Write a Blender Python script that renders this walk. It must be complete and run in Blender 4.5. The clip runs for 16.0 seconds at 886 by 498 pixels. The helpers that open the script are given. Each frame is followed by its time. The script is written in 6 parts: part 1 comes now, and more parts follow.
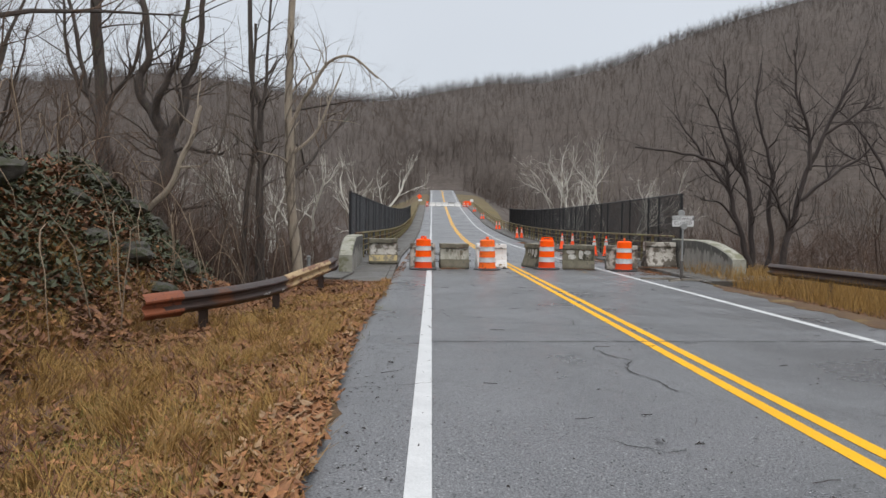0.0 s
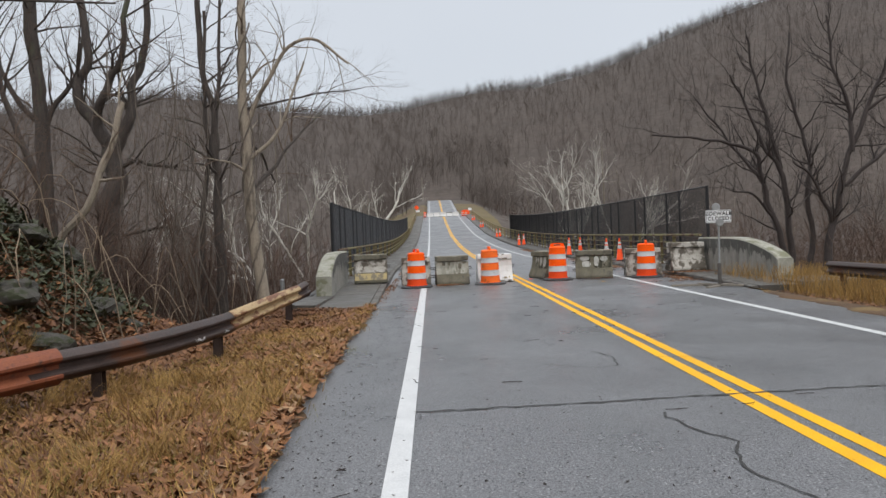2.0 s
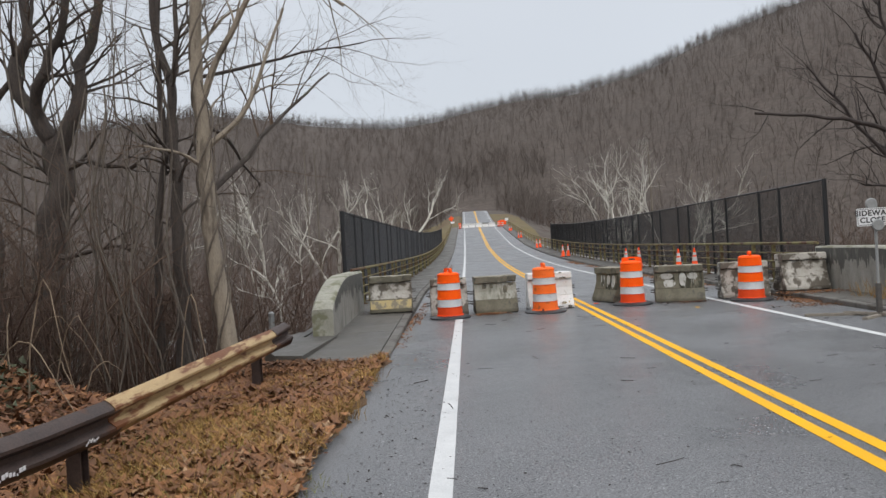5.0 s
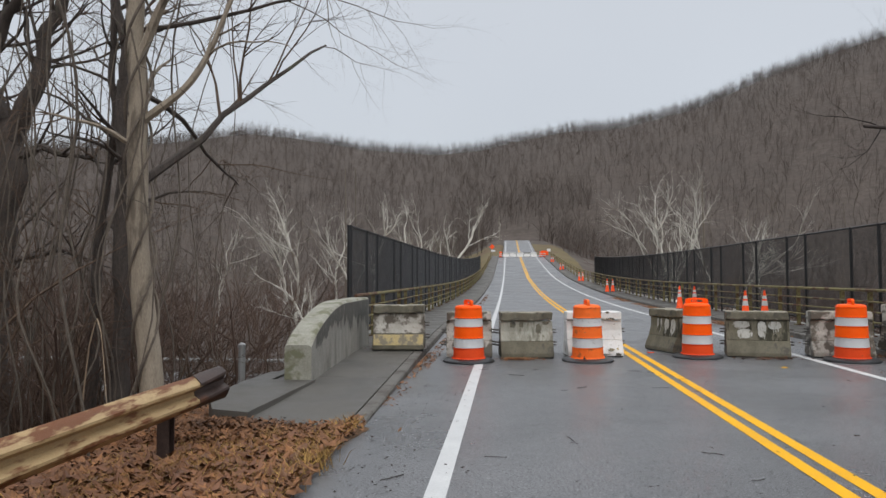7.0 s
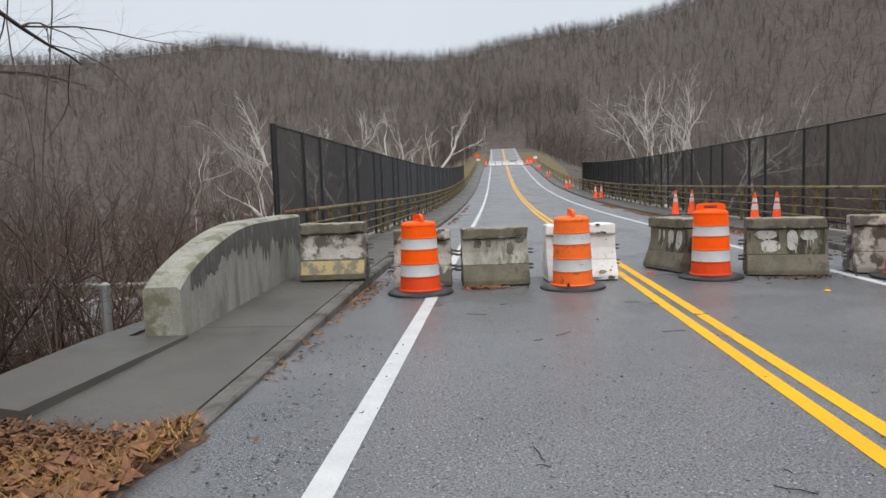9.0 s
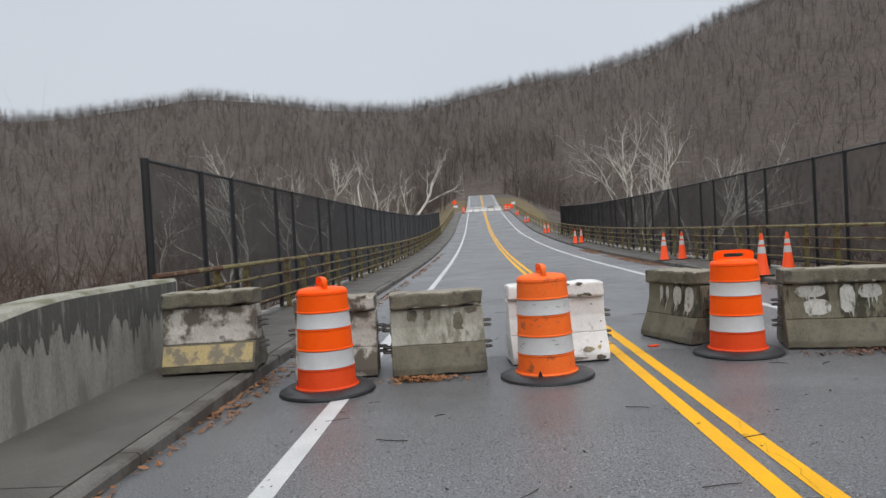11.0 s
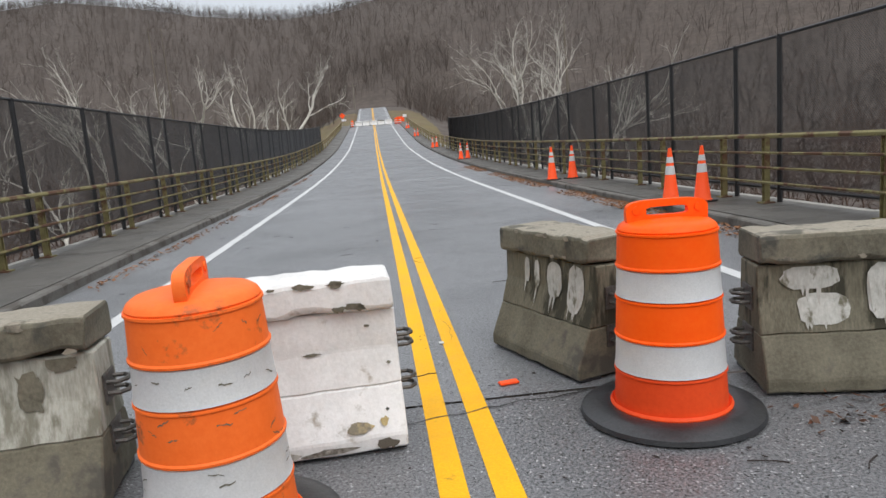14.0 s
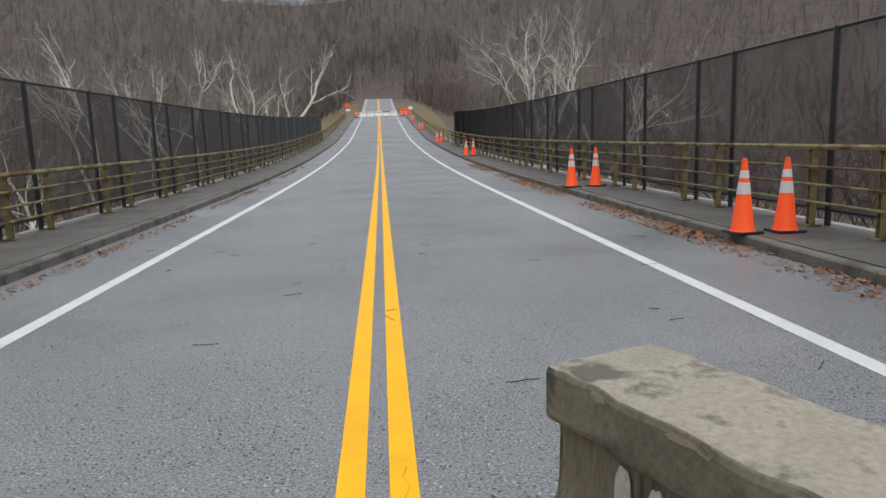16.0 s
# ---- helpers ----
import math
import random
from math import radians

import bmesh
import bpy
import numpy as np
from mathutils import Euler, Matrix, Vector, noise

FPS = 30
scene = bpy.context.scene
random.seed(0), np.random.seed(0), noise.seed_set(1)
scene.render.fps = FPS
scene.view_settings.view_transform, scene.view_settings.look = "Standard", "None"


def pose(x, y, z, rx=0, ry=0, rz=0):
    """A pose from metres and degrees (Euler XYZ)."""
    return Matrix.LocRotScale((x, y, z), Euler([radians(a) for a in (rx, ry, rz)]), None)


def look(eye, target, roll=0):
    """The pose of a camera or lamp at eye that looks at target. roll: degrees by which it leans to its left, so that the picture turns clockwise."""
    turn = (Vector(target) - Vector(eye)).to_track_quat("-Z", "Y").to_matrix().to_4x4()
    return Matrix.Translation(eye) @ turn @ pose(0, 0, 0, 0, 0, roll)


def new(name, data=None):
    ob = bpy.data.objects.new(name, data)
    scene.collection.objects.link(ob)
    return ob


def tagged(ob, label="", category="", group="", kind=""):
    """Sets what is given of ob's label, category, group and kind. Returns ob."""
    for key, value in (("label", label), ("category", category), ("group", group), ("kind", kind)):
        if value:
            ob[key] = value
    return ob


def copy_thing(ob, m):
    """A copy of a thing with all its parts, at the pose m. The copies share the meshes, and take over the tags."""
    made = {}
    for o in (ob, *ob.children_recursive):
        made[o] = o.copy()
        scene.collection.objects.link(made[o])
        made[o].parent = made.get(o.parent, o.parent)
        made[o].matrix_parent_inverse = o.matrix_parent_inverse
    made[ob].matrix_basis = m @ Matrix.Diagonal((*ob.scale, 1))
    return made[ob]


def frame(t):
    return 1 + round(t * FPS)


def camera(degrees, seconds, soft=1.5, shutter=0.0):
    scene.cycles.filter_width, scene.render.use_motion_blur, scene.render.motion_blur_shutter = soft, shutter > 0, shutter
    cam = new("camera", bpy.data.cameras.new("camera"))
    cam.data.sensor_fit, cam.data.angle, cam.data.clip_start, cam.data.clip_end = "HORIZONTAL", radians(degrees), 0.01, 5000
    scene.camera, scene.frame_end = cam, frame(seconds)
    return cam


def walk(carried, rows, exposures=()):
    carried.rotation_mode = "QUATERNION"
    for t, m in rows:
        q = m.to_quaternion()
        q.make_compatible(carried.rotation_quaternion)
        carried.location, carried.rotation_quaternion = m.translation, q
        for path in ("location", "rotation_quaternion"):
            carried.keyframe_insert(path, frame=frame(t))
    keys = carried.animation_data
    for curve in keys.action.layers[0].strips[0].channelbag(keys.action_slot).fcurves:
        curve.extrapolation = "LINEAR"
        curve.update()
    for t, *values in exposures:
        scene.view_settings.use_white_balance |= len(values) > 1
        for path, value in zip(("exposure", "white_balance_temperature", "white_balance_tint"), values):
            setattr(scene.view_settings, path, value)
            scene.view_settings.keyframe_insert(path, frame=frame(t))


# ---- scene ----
cam = camera(65.1, 16.0)
PATH = [
    (0, (0.066, -0.205, 1.479), (0.1, 1.794, 1.41), 0.8),
    (0.5, (0.126, 0.53, 1.475), (0.17, 2.527, 1.392), -3.0),
    (1, (0.151, 1.282, 1.481), (0.18, 3.28, 1.389), -3.6),
    (1.5, (0.227, 2.02, 1.477), (0.244, 4.017, 1.368), -3.2),
    (2, (0.277, 2.757, 1.475), (0.309, 4.756, 1.436), -2.2),
    (2.5, (0.278, 3.517, 1.485), (0.309, 5.516, 1.424), -1.9),
    (3, (0.278, 4.237, 1.497), (0.302, 6.237, 1.455), -2.0),
    (3.5, (0.263, 4.997, 1.504), (0.28, 6.996, 1.469), -2.2),
    (3.7, (0.236, 5.313, 1.5), (0.266, 7.313, 1.476), -2.3),
    (5.8, (0.351, 8.487, 1.574), (0.201, 10.481, 1.576), -2.7),
    (6, (0.394, 8.765, 1.56), (0.232, 10.758, 1.55), -2.1),
    (6.5, (0.429, 9.501, 1.545), (0.245, 11.49, 1.646), -0.1),
    (7, (0.526, 10.195, 1.521), (0.34, 12.185, 1.602), -0.2),
    (7.5, (0.562, 10.934, 1.512), (0.377, 12.925, 1.555), -0.7),
    (8, (0.674, 11.665, 1.49), (0.483, 13.654, 1.415), -1.3),
    (8.5, (0.759, 12.421, 1.441), (0.578, 14.406, 1.284), -1.4),
    (9, (0.904, 13.143, 1.459), (0.747, 15.129, 1.285), -1.9),
    (9.2, (0.923, 13.443, 1.461), (0.77, 15.435, 1.353), -2.1),
    (11.3, (1.459, 16.477, 1.447), (1.389, 18.475, 1.407), -4.0),
    (11.5, (1.547, 16.698, 1.461), (1.523, 18.697, 1.409), -4.4),
    (12, (1.744, 17.44, 1.453), (1.742, 19.439, 1.395), -5.8),
    (12.5, (2.001, 18.161, 1.472), (2.112, 20.155, 1.369), -6.2),
    (13, (2.189, 18.855, 1.466), (2.289, 20.85, 1.362), -3.9),
    (13.5, (2.467, 19.656, 1.452), (2.623, 21.622, 1.123), -3.8),
    (14, (2.651, 20.38, 1.472), (2.821, 22.35, 1.169), -4.4),
    (14.5, (2.861, 21.066, 1.454), (3.058, 23.028, 1.121), -3.9),
    (15, (2.943, 21.807, 1.478), (3.138, 23.77, 1.148), -3.2),
    (15.5, (3.068, 22.554, 1.476), (3.286, 24.514, 1.142), -1.9),
    (16, (3.054, 23.393, 1.482), (3.218, 25.36, 1.164), -2.0),
]
EXPOSURES = [(0, 0.08), (3.5, 0.08), (6, 0.04), (7, -0.05), (7.7, 0.05), (9, 0.17), (11.3, -0.04), (12, 0.06), (13, -0.02), (13.6, 0.10), (14.5, 0.18), (15.3, 0.05), (16, 0.0)]
walk(cam, [(t, look(eye, target, roll)) for t, eye, target, roll in PATH], EXPOSURES)

# ---- light: an overcast winter sky, brightest overhead ----
world = bpy.data.worlds.new("overcast_sky")
scene.world = world
world.use_nodes = True
nt = world.node_tree
bg = nt.nodes["Background"]
sky = nt.nodes.new("ShaderNodeTexSky")
sky.sky_type, sky.sun_disc, sky.sun_elevation, sky.sun_rotation = "NISHITA", False, radians(38), radians(200)
sky.dust_density, sky.air_density = 4.0, 1.0
tc = nt.nodes.new("ShaderNodeTexCoord")
sep = nt.nodes.new("ShaderNodeSeparateXYZ")
ramp = nt.nodes.new("ShaderNodeValToRGB")
ramp.color_ramp.elements[0].position, ramp.color_ramp.elements[0].color = 0.0, (0.560, 0.590, 0.632, 1)
ramp.color_ramp.elements[1].position, ramp.color_ramp.elements[1].color = 1.0, (1.44, 1.47, 1.52, 1)
e = ramp.color_ramp.elements.new(0.40)
e.color = (0.60, 0.628, 0.668, 1)
cloud = nt.nodes.new("ShaderNodeTexNoise")
cloud.inputs["Scale"].default_value, cloud.inputs["Detail"].default_value = 2.2, 5
cr = nt.nodes.new("ShaderNodeMapRange")
cr.inputs["To Min"].default_value, cr.inputs["To Max"].default_value = 0.93, 1.07
mul = nt.nodes.new("ShaderNodeMixRGB")
mul.blend_type, mul.inputs[0].default_value = "MULTIPLY", 1.0
skym = nt.nodes.new("ShaderNodeMixRGB")
skym.blend_type, skym.inputs[0].default_value = "ADD", 0.02
nt.links.new(tc.outputs["Generated"], sep.inputs[0])
nt.links.new(tc.outputs["Generated"], cloud.inputs["Vector"])
nt.links.new(cloud.outputs["Fac"], cr.inputs["Value"])
nt.links.new(sep.outputs["Z"], ramp.inputs["Fac"])
nt.links.new(ramp.outputs["Color"], mul.inputs[1])
nt.links.new(cr.outputs["Result"], mul.inputs[2])
nt.links.new(mul.outputs[0], skym.inputs[1])
nt.links.new(sky.outputs[0], skym.inputs[2])
nt.links.new(skym.outputs[0], bg.inputs["Color"])
bg.inputs["Strength"].default_value = 1.0
sun_data = bpy.data.lights.new("veiled_sun", "SUN")
sun_data.energy, sun_data.angle, sun_data.color = 1.25, radians(40), (1.0, 0.98, 0.95)
sun = new("veiled_sun", sun_data)
sun.rotation_euler = (radians(35), radians(8), radians(20))

# ---- materials ----
MATS = {}


def mat(name, c1, c2, scale=6.0, rough=0.8, bump=0.3, fine=60.0, c3=None, spots=0.62, spot_scale=2.0, metal=0.0, rand=0.0, stretch=(1, 1, 1), rough2=None, spec=0.5, dist=0.01, grain=1.0, lo=0.28):
    """Two colours mixed by grain at two scales, a third in patches, relief, and a spread of gloss."""
    m = bpy.data.materials.new(name)
    m.use_nodes = True
    t = m.node_tree
    N, L = t.nodes, t.links
    b = N["Principled BSDF"]
    co = N.new("ShaderNodeTexCoord")
    mp = N.new("ShaderNodeMapping")
    mp.inputs["Scale"].default_value = stretch
    L.new(co.outputs["Object"], mp.inputs["Vector"])

    def nz(s, detail=5.0, rg=0.62):
        n = N.new("ShaderNodeTexNoise")
        n.inputs["Scale"].default_value, n.inputs["Detail"].default_value, n.inputs["Roughness"].default_value = s, detail, rg
        L.new(mp.outputs[0], n.inputs["Vector"])
        return n

    n1, n2 = nz(scale), nz(fine, 3 if grain < 4 else 8, 0.62 if grain < 4 else 0.9)
    add = N.new("ShaderNodeMath")
    add.operation = "MULTIPLY_ADD"
    add.inputs[1].default_value = grain
    L.new(n2.outputs["Fac"], add.inputs[0])
    L.new(n1.outputs["Fac"], add.inputs[2])
    mr = N.new("ShaderNodeMapRange")
    mr.inputs["From Min"].default_value, mr.inputs["From Max"].default_value = 0.5 + 0.5 * grain - lo, 0.5 + 0.5 * grain + lo
    L.new(add.outputs[0], mr.inputs["Value"])
    mix = N.new("ShaderNodeMixRGB")
    mix.inputs[1].default_value, mix.inputs[2].default_value = (*c1, 1), (*c2, 1)
    L.new(mr.outputs[0], mix.inputs[0])
    out = mix.outputs[0]
    if c3:
        n3 = nz(spot_scale, 7)
        m3 = N.new("ShaderNodeMapRange")
        m3.inputs["From Min"].default_value, m3.inputs["From Max"].default_value = spots - 0.03, spots + 0.05
        L.new(n3.outputs["Fac"], m3.inputs["Value"])
        x3 = N.new("ShaderNodeMixRGB")
        x3.inputs[2].default_value = (*c3, 1)
        L.new(m3.outputs[0], x3.inputs[0])
        L.new(out, x3.inputs[1])
        out = x3.outputs[0]
    if rand:
        oi = N.new("ShaderNodeObjectInfo")
        gi = N.new("ShaderNodeNewGeometry")
        ad = N.new("ShaderNodeMath")
        ad.operation = "ADD"
        L.new(oi.outputs["Random"], ad.inputs[0])
        L.new(gi.outputs["Random Per Island"], ad.inputs[1])
        rr = N.new("ShaderNodeMapRange")
        rr.inputs["From Min"].default_value, rr.inputs["From Max"].default_value = 0.0, 2.0
        rr.inputs["To Min"].default_value, rr.inputs["To Max"].default_value = 1 - rand, 1 + rand
        L.new(ad.outputs[0], rr.inputs["Value"])
        hs = N.new("ShaderNodeHueSaturation")
        L.new(rr.outputs[0], hs.inputs["Value"])
        L.new(out, hs.inputs["Color"])
        out = hs.outputs[0]
    L.new(out, b.inputs["Base Color"])
    r2 = N.new("ShaderNodeMapRange")
    r2.inputs["From Min"].default_value, r2.inputs["From Max"].default_value = 0.35, 0.65
    r2.inputs["To Min"].default_value, r2.inputs["To Max"].default_value = rough, rough2 if rough2 is not None else min(1, rough + 0.12)
    L.new(n1.outputs["Fac"], r2.inputs["Value"])
    L.new(r2.outputs[0], b.inputs["Roughness"])
    b.inputs["Metallic"].default_value = metal
    b.inputs["Specular IOR Level"].default_value = spec
    if bump:
        bp = N.new("ShaderNodeBump")
        bp.inputs["Strength"].default_value, bp.inputs["Distance"].default_value = bump, dist
        L.new(add.outputs[0], bp.inputs["Height"])
        L.new(bp.outputs[0], b.inputs["Normal"])
    MATS[name] = m
    return m


ASPHALT = mat("wet_asphalt", (0.010, 0.011, 0.013), (0.235, 0.240, 0.250), 0.5, 0.26, 0.08, 64, rough2=0.44, c3=(0.085, 0.09, 0.096), spots=0.66, spot_scale=0.33, grain=11.0, lo=0.86)
DECK = mat("drier_deck_asphalt", (0.035, 0.038, 0.043), (0.285, 0.292, 0.303), 0.4, 0.29, 0.08, 64, rough2=0.50, c3=(0.15, 0.155, 0.158), spots=0.66, spot_scale=0.3, grain=11.0, lo=0.95)
CRACK = mat("crack_filler", (0.018, 0.018, 0.018), (0.04, 0.038, 0.035), 8, 0.5)
WHITE_LINE = mat("white_road_paint", (0.46, 0.47, 0.475), (0.61, 0.62, 0.62), 3, 0.45, 0.25, 90, c3=(0.45, 0.45, 0.45), spots=0.70, spot_scale=9)
YELLOW_LINE = mat("yellow_road_paint", (0.70, 0.35, 0.004), (0.88, 0.46, 0.008), 3, 0.48, 0.25, 90, c3=(0.42, 0.24, 0.03), spots=0.69, spot_scale=9, spec=0.2)
CONCRETE = mat("weathered_concrete", (0.25, 0.245, 0.22), (0.40, 0.39, 0.355), 3, 0.75, 0.5, 45, c3=(0.13, 0.13, 0.115), spots=0.56, spot_scale=1.4)
SIDEWALK = mat("damp_sidewalk_concrete", (0.060, 0.056, 0.049), (0.115, 0.108, 0.096), 1.2, 0.42, 0.4, 60, c3=(0.075, 0.072, 0.064), spots=0.56, spot_scale=0.8, rough2=0.75)
CURB = mat("dirty_curb_stone", (0.085, 0.08, 0.072), (0.17, 0.16, 0.145), 5, 0.7, 0.5, 50, c3=(0.07, 0.062, 0.052), spots=0.52, spot_scale=2.5)
STREAK = mat("streaked_parapet_concrete", (0.165, 0.16, 0.14), (0.335, 0.325, 0.295), 2.6, 0.75, 0.4, 40, c3=(0.17, 0.165, 0.145), spots=0.58, spot_scale=1.6, stretch=(1.6, 2.4, 0.6))
DRIP = mat("black_rain_stain", (0.055, 0.055, 0.05), (0.12, 0.118, 0.105), 5, 0.75, 0.3, 50, c3=(0.20, 0.195, 0.175), spots=0.60, spot_scale=5, stretch=(1.6, 3, 0.5))
MOSSY = mat("mossy_parapet_concrete", (0.22, 0.215, 0.175), (0.38, 0.375, 0.32), 4, 0.85, 0.6, 45, c3=(0.17, 0.17, 0.11), spots=0.55, spot_scale=2.6)
BAR_GREY = mat("mossy_barrier_concrete", (0.092, 0.084, 0.056), (0.200, 0.184, 0.135), 4, 0.75, 0.5, 55, c3=(0.036, 0.034, 0.021), spots=0.53, spot_scale=4, stretch=(1.6, 1.6, 0.35), grain=0.5, lo=0.17)
BAR_PALE = mat("pale_barrier_concrete", (0.22, 0.22, 0.175), (0.42, 0.42, 0.37), 3, 0.75, 0.5, 55, c3=(0.185, 0.18, 0.14), spots=0.57, spot_scale=4, stretch=(1.6, 1.6, 0.35), grain=0.5, lo=0.17)
BAR_CAP = mat("dark_barrier_cap", (0.088, 0.081, 0.058), (0.180, 0.167, 0.124), 4, 0.75, 0.5, 55, c3=(0.06, 0.06, 0.05), spots=0.58, spot_scale=3, grain=0.5, lo=0.17)
BAR_FOOT = mat("barrier_foot_concrete", (0.090, 0.083, 0.058), (0.180, 0.166, 0.122), 3, 0.8, 0.5, 60, c3=(0.09, 0.085, 0.07), spots=0.6, spot_scale=3, grain=0.5, lo=0.17)
BAR_WHITE = mat("white_painted_barrier", (0.60, 0.595, 0.58), (0.76, 0.76, 0.75), 3, 0.5, 0.3, 50, c3=(0.34, 0.31, 0.26), spots=0.63, spot_scale=5, grain=0.5, lo=0.17)
BAR_CHIP = mat("chipped_white_barrier", (0.34, 0.32, 0.28), (0.54, 0.52, 0.475), 3, 0.65, 0.5, 50, c3=(0.105, 0.09, 0.07), spots=0.495, spot_scale=3.5, grain=0.5, lo=0.17)
PATCH = mat("pale_whitewash_patch", (0.32, 0.32, 0.29), (0.52, 0.52, 0.49), 7, 0.7, 0.3, 50, c3=(0.13, 0.122, 0.085), spots=0.57, spot_scale=11, stretch=(1, 1, 0.5))
OCHRE = mat("ochre_paint", (0.36, 0.27, 0.105), (0.52, 0.43, 0.23), 5, 0.65, 0.3, 50, c3=(0.20, 0.175, 0.125), spots=0.52, spot_scale=5)
ORANGE = mat("orange_drum_plastic", (0.97, 0.095, 0.004), (1.0, 0.125, 0.008), 3, 0.38, 0.06, 40, c3=(0.68, 0.11, 0.02), spots=0.70, spot_scale=5, spec=0.14)
ORANGE_LOW = mat("deep_orange_band", (0.72, 0.065, 0.015), (0.80, 0.085, 0.02), 3, 0.42, 0.06, 40, c3=(0.5, 0.06, 0.02), spots=0.68, spot_scale=5, spec=0.14)
ORANGE_OLD = mat("faded_orange_plastic", (0.88, 0.145, 0.018), (0.94, 0.18, 0.03), 3, 0.5, 0.12, 40, c3=(0.34, 0.10, 0.04), spots=0.62, spot_scale=7, spec=0.25)
CONE_ORANGE = mat("bright_cone_orange", (0.96, 0.085, 0.015), (1.0, 0.115, 0.025), 4, 0.42, 0.05, spec=0.25)
REFLECT = mat("white_reflective_sheet", (0.50, 0.51, 0.52), (0.62, 0.63, 0.64), 5, 0.35, 0.08, 120, c3=(0.5, 0.5, 0.5), spots=0.72, spot_scale=7)
RUBBER = mat("black_tyre_rubber", (0.014, 0.015, 0.017), (0.035, 0.037, 0.041), 5, 0.28, 0.15, 60, rough2=0.5)
STEEL = mat("weathered_loop_steel", (0.07, 0.065, 0.06), (0.16, 0.15, 0.14), 9, 0.45, 0.3, 60, metal=0.5)
RAIL = mat("mossy_rusted_rail_steel", (0.13, 0.112, 0.045), (0.27, 0.24, 0.105), 4, 0.6, 0.3, 50, c3=(0.10, 0.045, 0.022), spots=0.51, spot_scale=3.2)
FENCE = mat("black_vinyl_fence", (0.010, 0.0105, 0.012), (0.02, 0.021, 0.024), 5, 0.4, 0.1, 60)
RUST = mat("dark_rusted_guardrail", (0.030, 0.021, 0.019), (0.075, 0.050, 0.043), 4, 0.42, 0.2, 60, c3=(0.11, 0.04, 0.016), spots=0.60, spot_scale=1.5, metal=0.2)
RUST_RED = mat("red_rusted_terminal", (0.16, 0.04, 0.016), (0.25, 0.075, 0.028), 5, 0.6, 0.3, 60, c3=(0.06, 0.025, 0.018), spots=0.57, spot_scale=4)
RUST_TAN = mat("faded_yellow_guardrail", (0.36, 0.24, 0.115), (0.50, 0.37, 0.20), 3, 0.5, 0.3, 60, c3=(0.16, 0.06, 0.022), spots=0.52, spot_scale=2.6, metal=0.1, stretch=(3, 0.8, 3))
SIGN_WHITE = mat("white_sign_sheet", (0.70, 0.71, 0.72), (0.80, 0.81, 0.82), 4, 0.4, 0.05)
SIGN_BLACK = mat("black_sign_ink", (0.015, 0.015, 0.016), (0.03, 0.03, 0.03), 4, 0.5, 0.05)
GALV = mat("galvanised_post", (0.24, 0.25, 0.25), (0.36, 0.37, 0.37), 6, 0.5, 0.2, 60, metal=0.4)
TIMBER = mat("grey_weathered_timber", (0.16, 0.14, 0.115), (0.28, 0.25, 0.21), 5, 0.8, 0.4, 60, stretch=(4, 1, 4))
SOIL = mat("leafy_soil", (0.045, 0.026, 0.015), (0.135, 0.076, 0.034), 1.3, 0.9, 0.7, 34, c3=(0.16, 0.105, 0.04), spots=0.55, spot_scale=0.7, dist=0.03)
# floor toned close to the far trees, softening the hill as haze would
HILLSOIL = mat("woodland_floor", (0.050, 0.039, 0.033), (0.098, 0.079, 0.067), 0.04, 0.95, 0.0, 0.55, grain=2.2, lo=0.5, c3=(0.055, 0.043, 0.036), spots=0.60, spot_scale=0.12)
BARK = mat("dark_grey_bark", (0.036, 0.029, 0.026), (0.098, 0.081, 0.071), 5, 0.9, 0.7, 40, stretch=(3, 3, 0.5), c3=(0.085, 0.09, 0.06), spots=0.62, spot_scale=1.2)
BARK_PALE = mat("pale_tan_bark", (0.20, 0.165, 0.125), (0.36, 0.31, 0.245), 4, 0.85, 0.5, 40, stretch=(3, 3, 0.6), c3=(0.14, 0.115, 0.09), spots=0.57, spot_scale=2.0)
BARK_BLACK = mat("wet_black_bark", (0.028, 0.022, 0.021), (0.065, 0.052, 0.048), 5, 0.85, 0.6, 40, stretch=(3, 3, 0.5))
SYCAMORE = mat("white_sycamore_bark", (0.44, 0.42, 0.37), (0.68, 0.66, 0.60), 1.2, 0.8, 0.2, 9, c3=(0.24, 0.21, 0.17), spots=0.58, spot_scale=0.7)
# narrow tone range: haze over the hillside put into the far trees' colour
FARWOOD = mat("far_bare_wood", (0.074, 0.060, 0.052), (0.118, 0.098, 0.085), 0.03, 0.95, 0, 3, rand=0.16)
# haze on the crest painted in as a greyer, flatter wood
HAZED_RIDGEWOOD = mat("haze_grey_ridge_wood", (0.066, 0.062, 0.064), (0.104, 0.099, 0.100), 0.02, 0.95, 0, 3, rand=0.10)
TANWOOD = mat("tan_grey_bare_wood", (0.115, 0.095, 0.075), (0.19, 0.164, 0.132), 0.05, 0.95, 0, 3, rand=0.3)
FARWOOD_RED = mat("reddish_brush", (0.050, 0.030, 0.023), (0.105, 0.066, 0.048), 0.6, 0.95, 0, 3, rand=0.4)
TWIG = mat("brown_twig", (0.055, 0.036, 0.025), (0.125, 0.084, 0.058), 3, 0.9, 0, 20, rand=0.45)
VINE = mat("grey_vine", (0.075, 0.062, 0.052), (0.15, 0.125, 0.10), 6, 0.9, 0.2, 40, rand=0.3)
LEAF = mat("fallen_oak_leaf", (0.125, 0.050, 0.019), (0.27, 0.125, 0.050), 3, 0.65, 0, 30, rand=0.7)
LEAF_DARK = mat("damp_brown_leaf", (0.085, 0.036, 0.018), (0.17, 0.075, 0.035), 3, 0.6, 0, 30, rand=0.5)
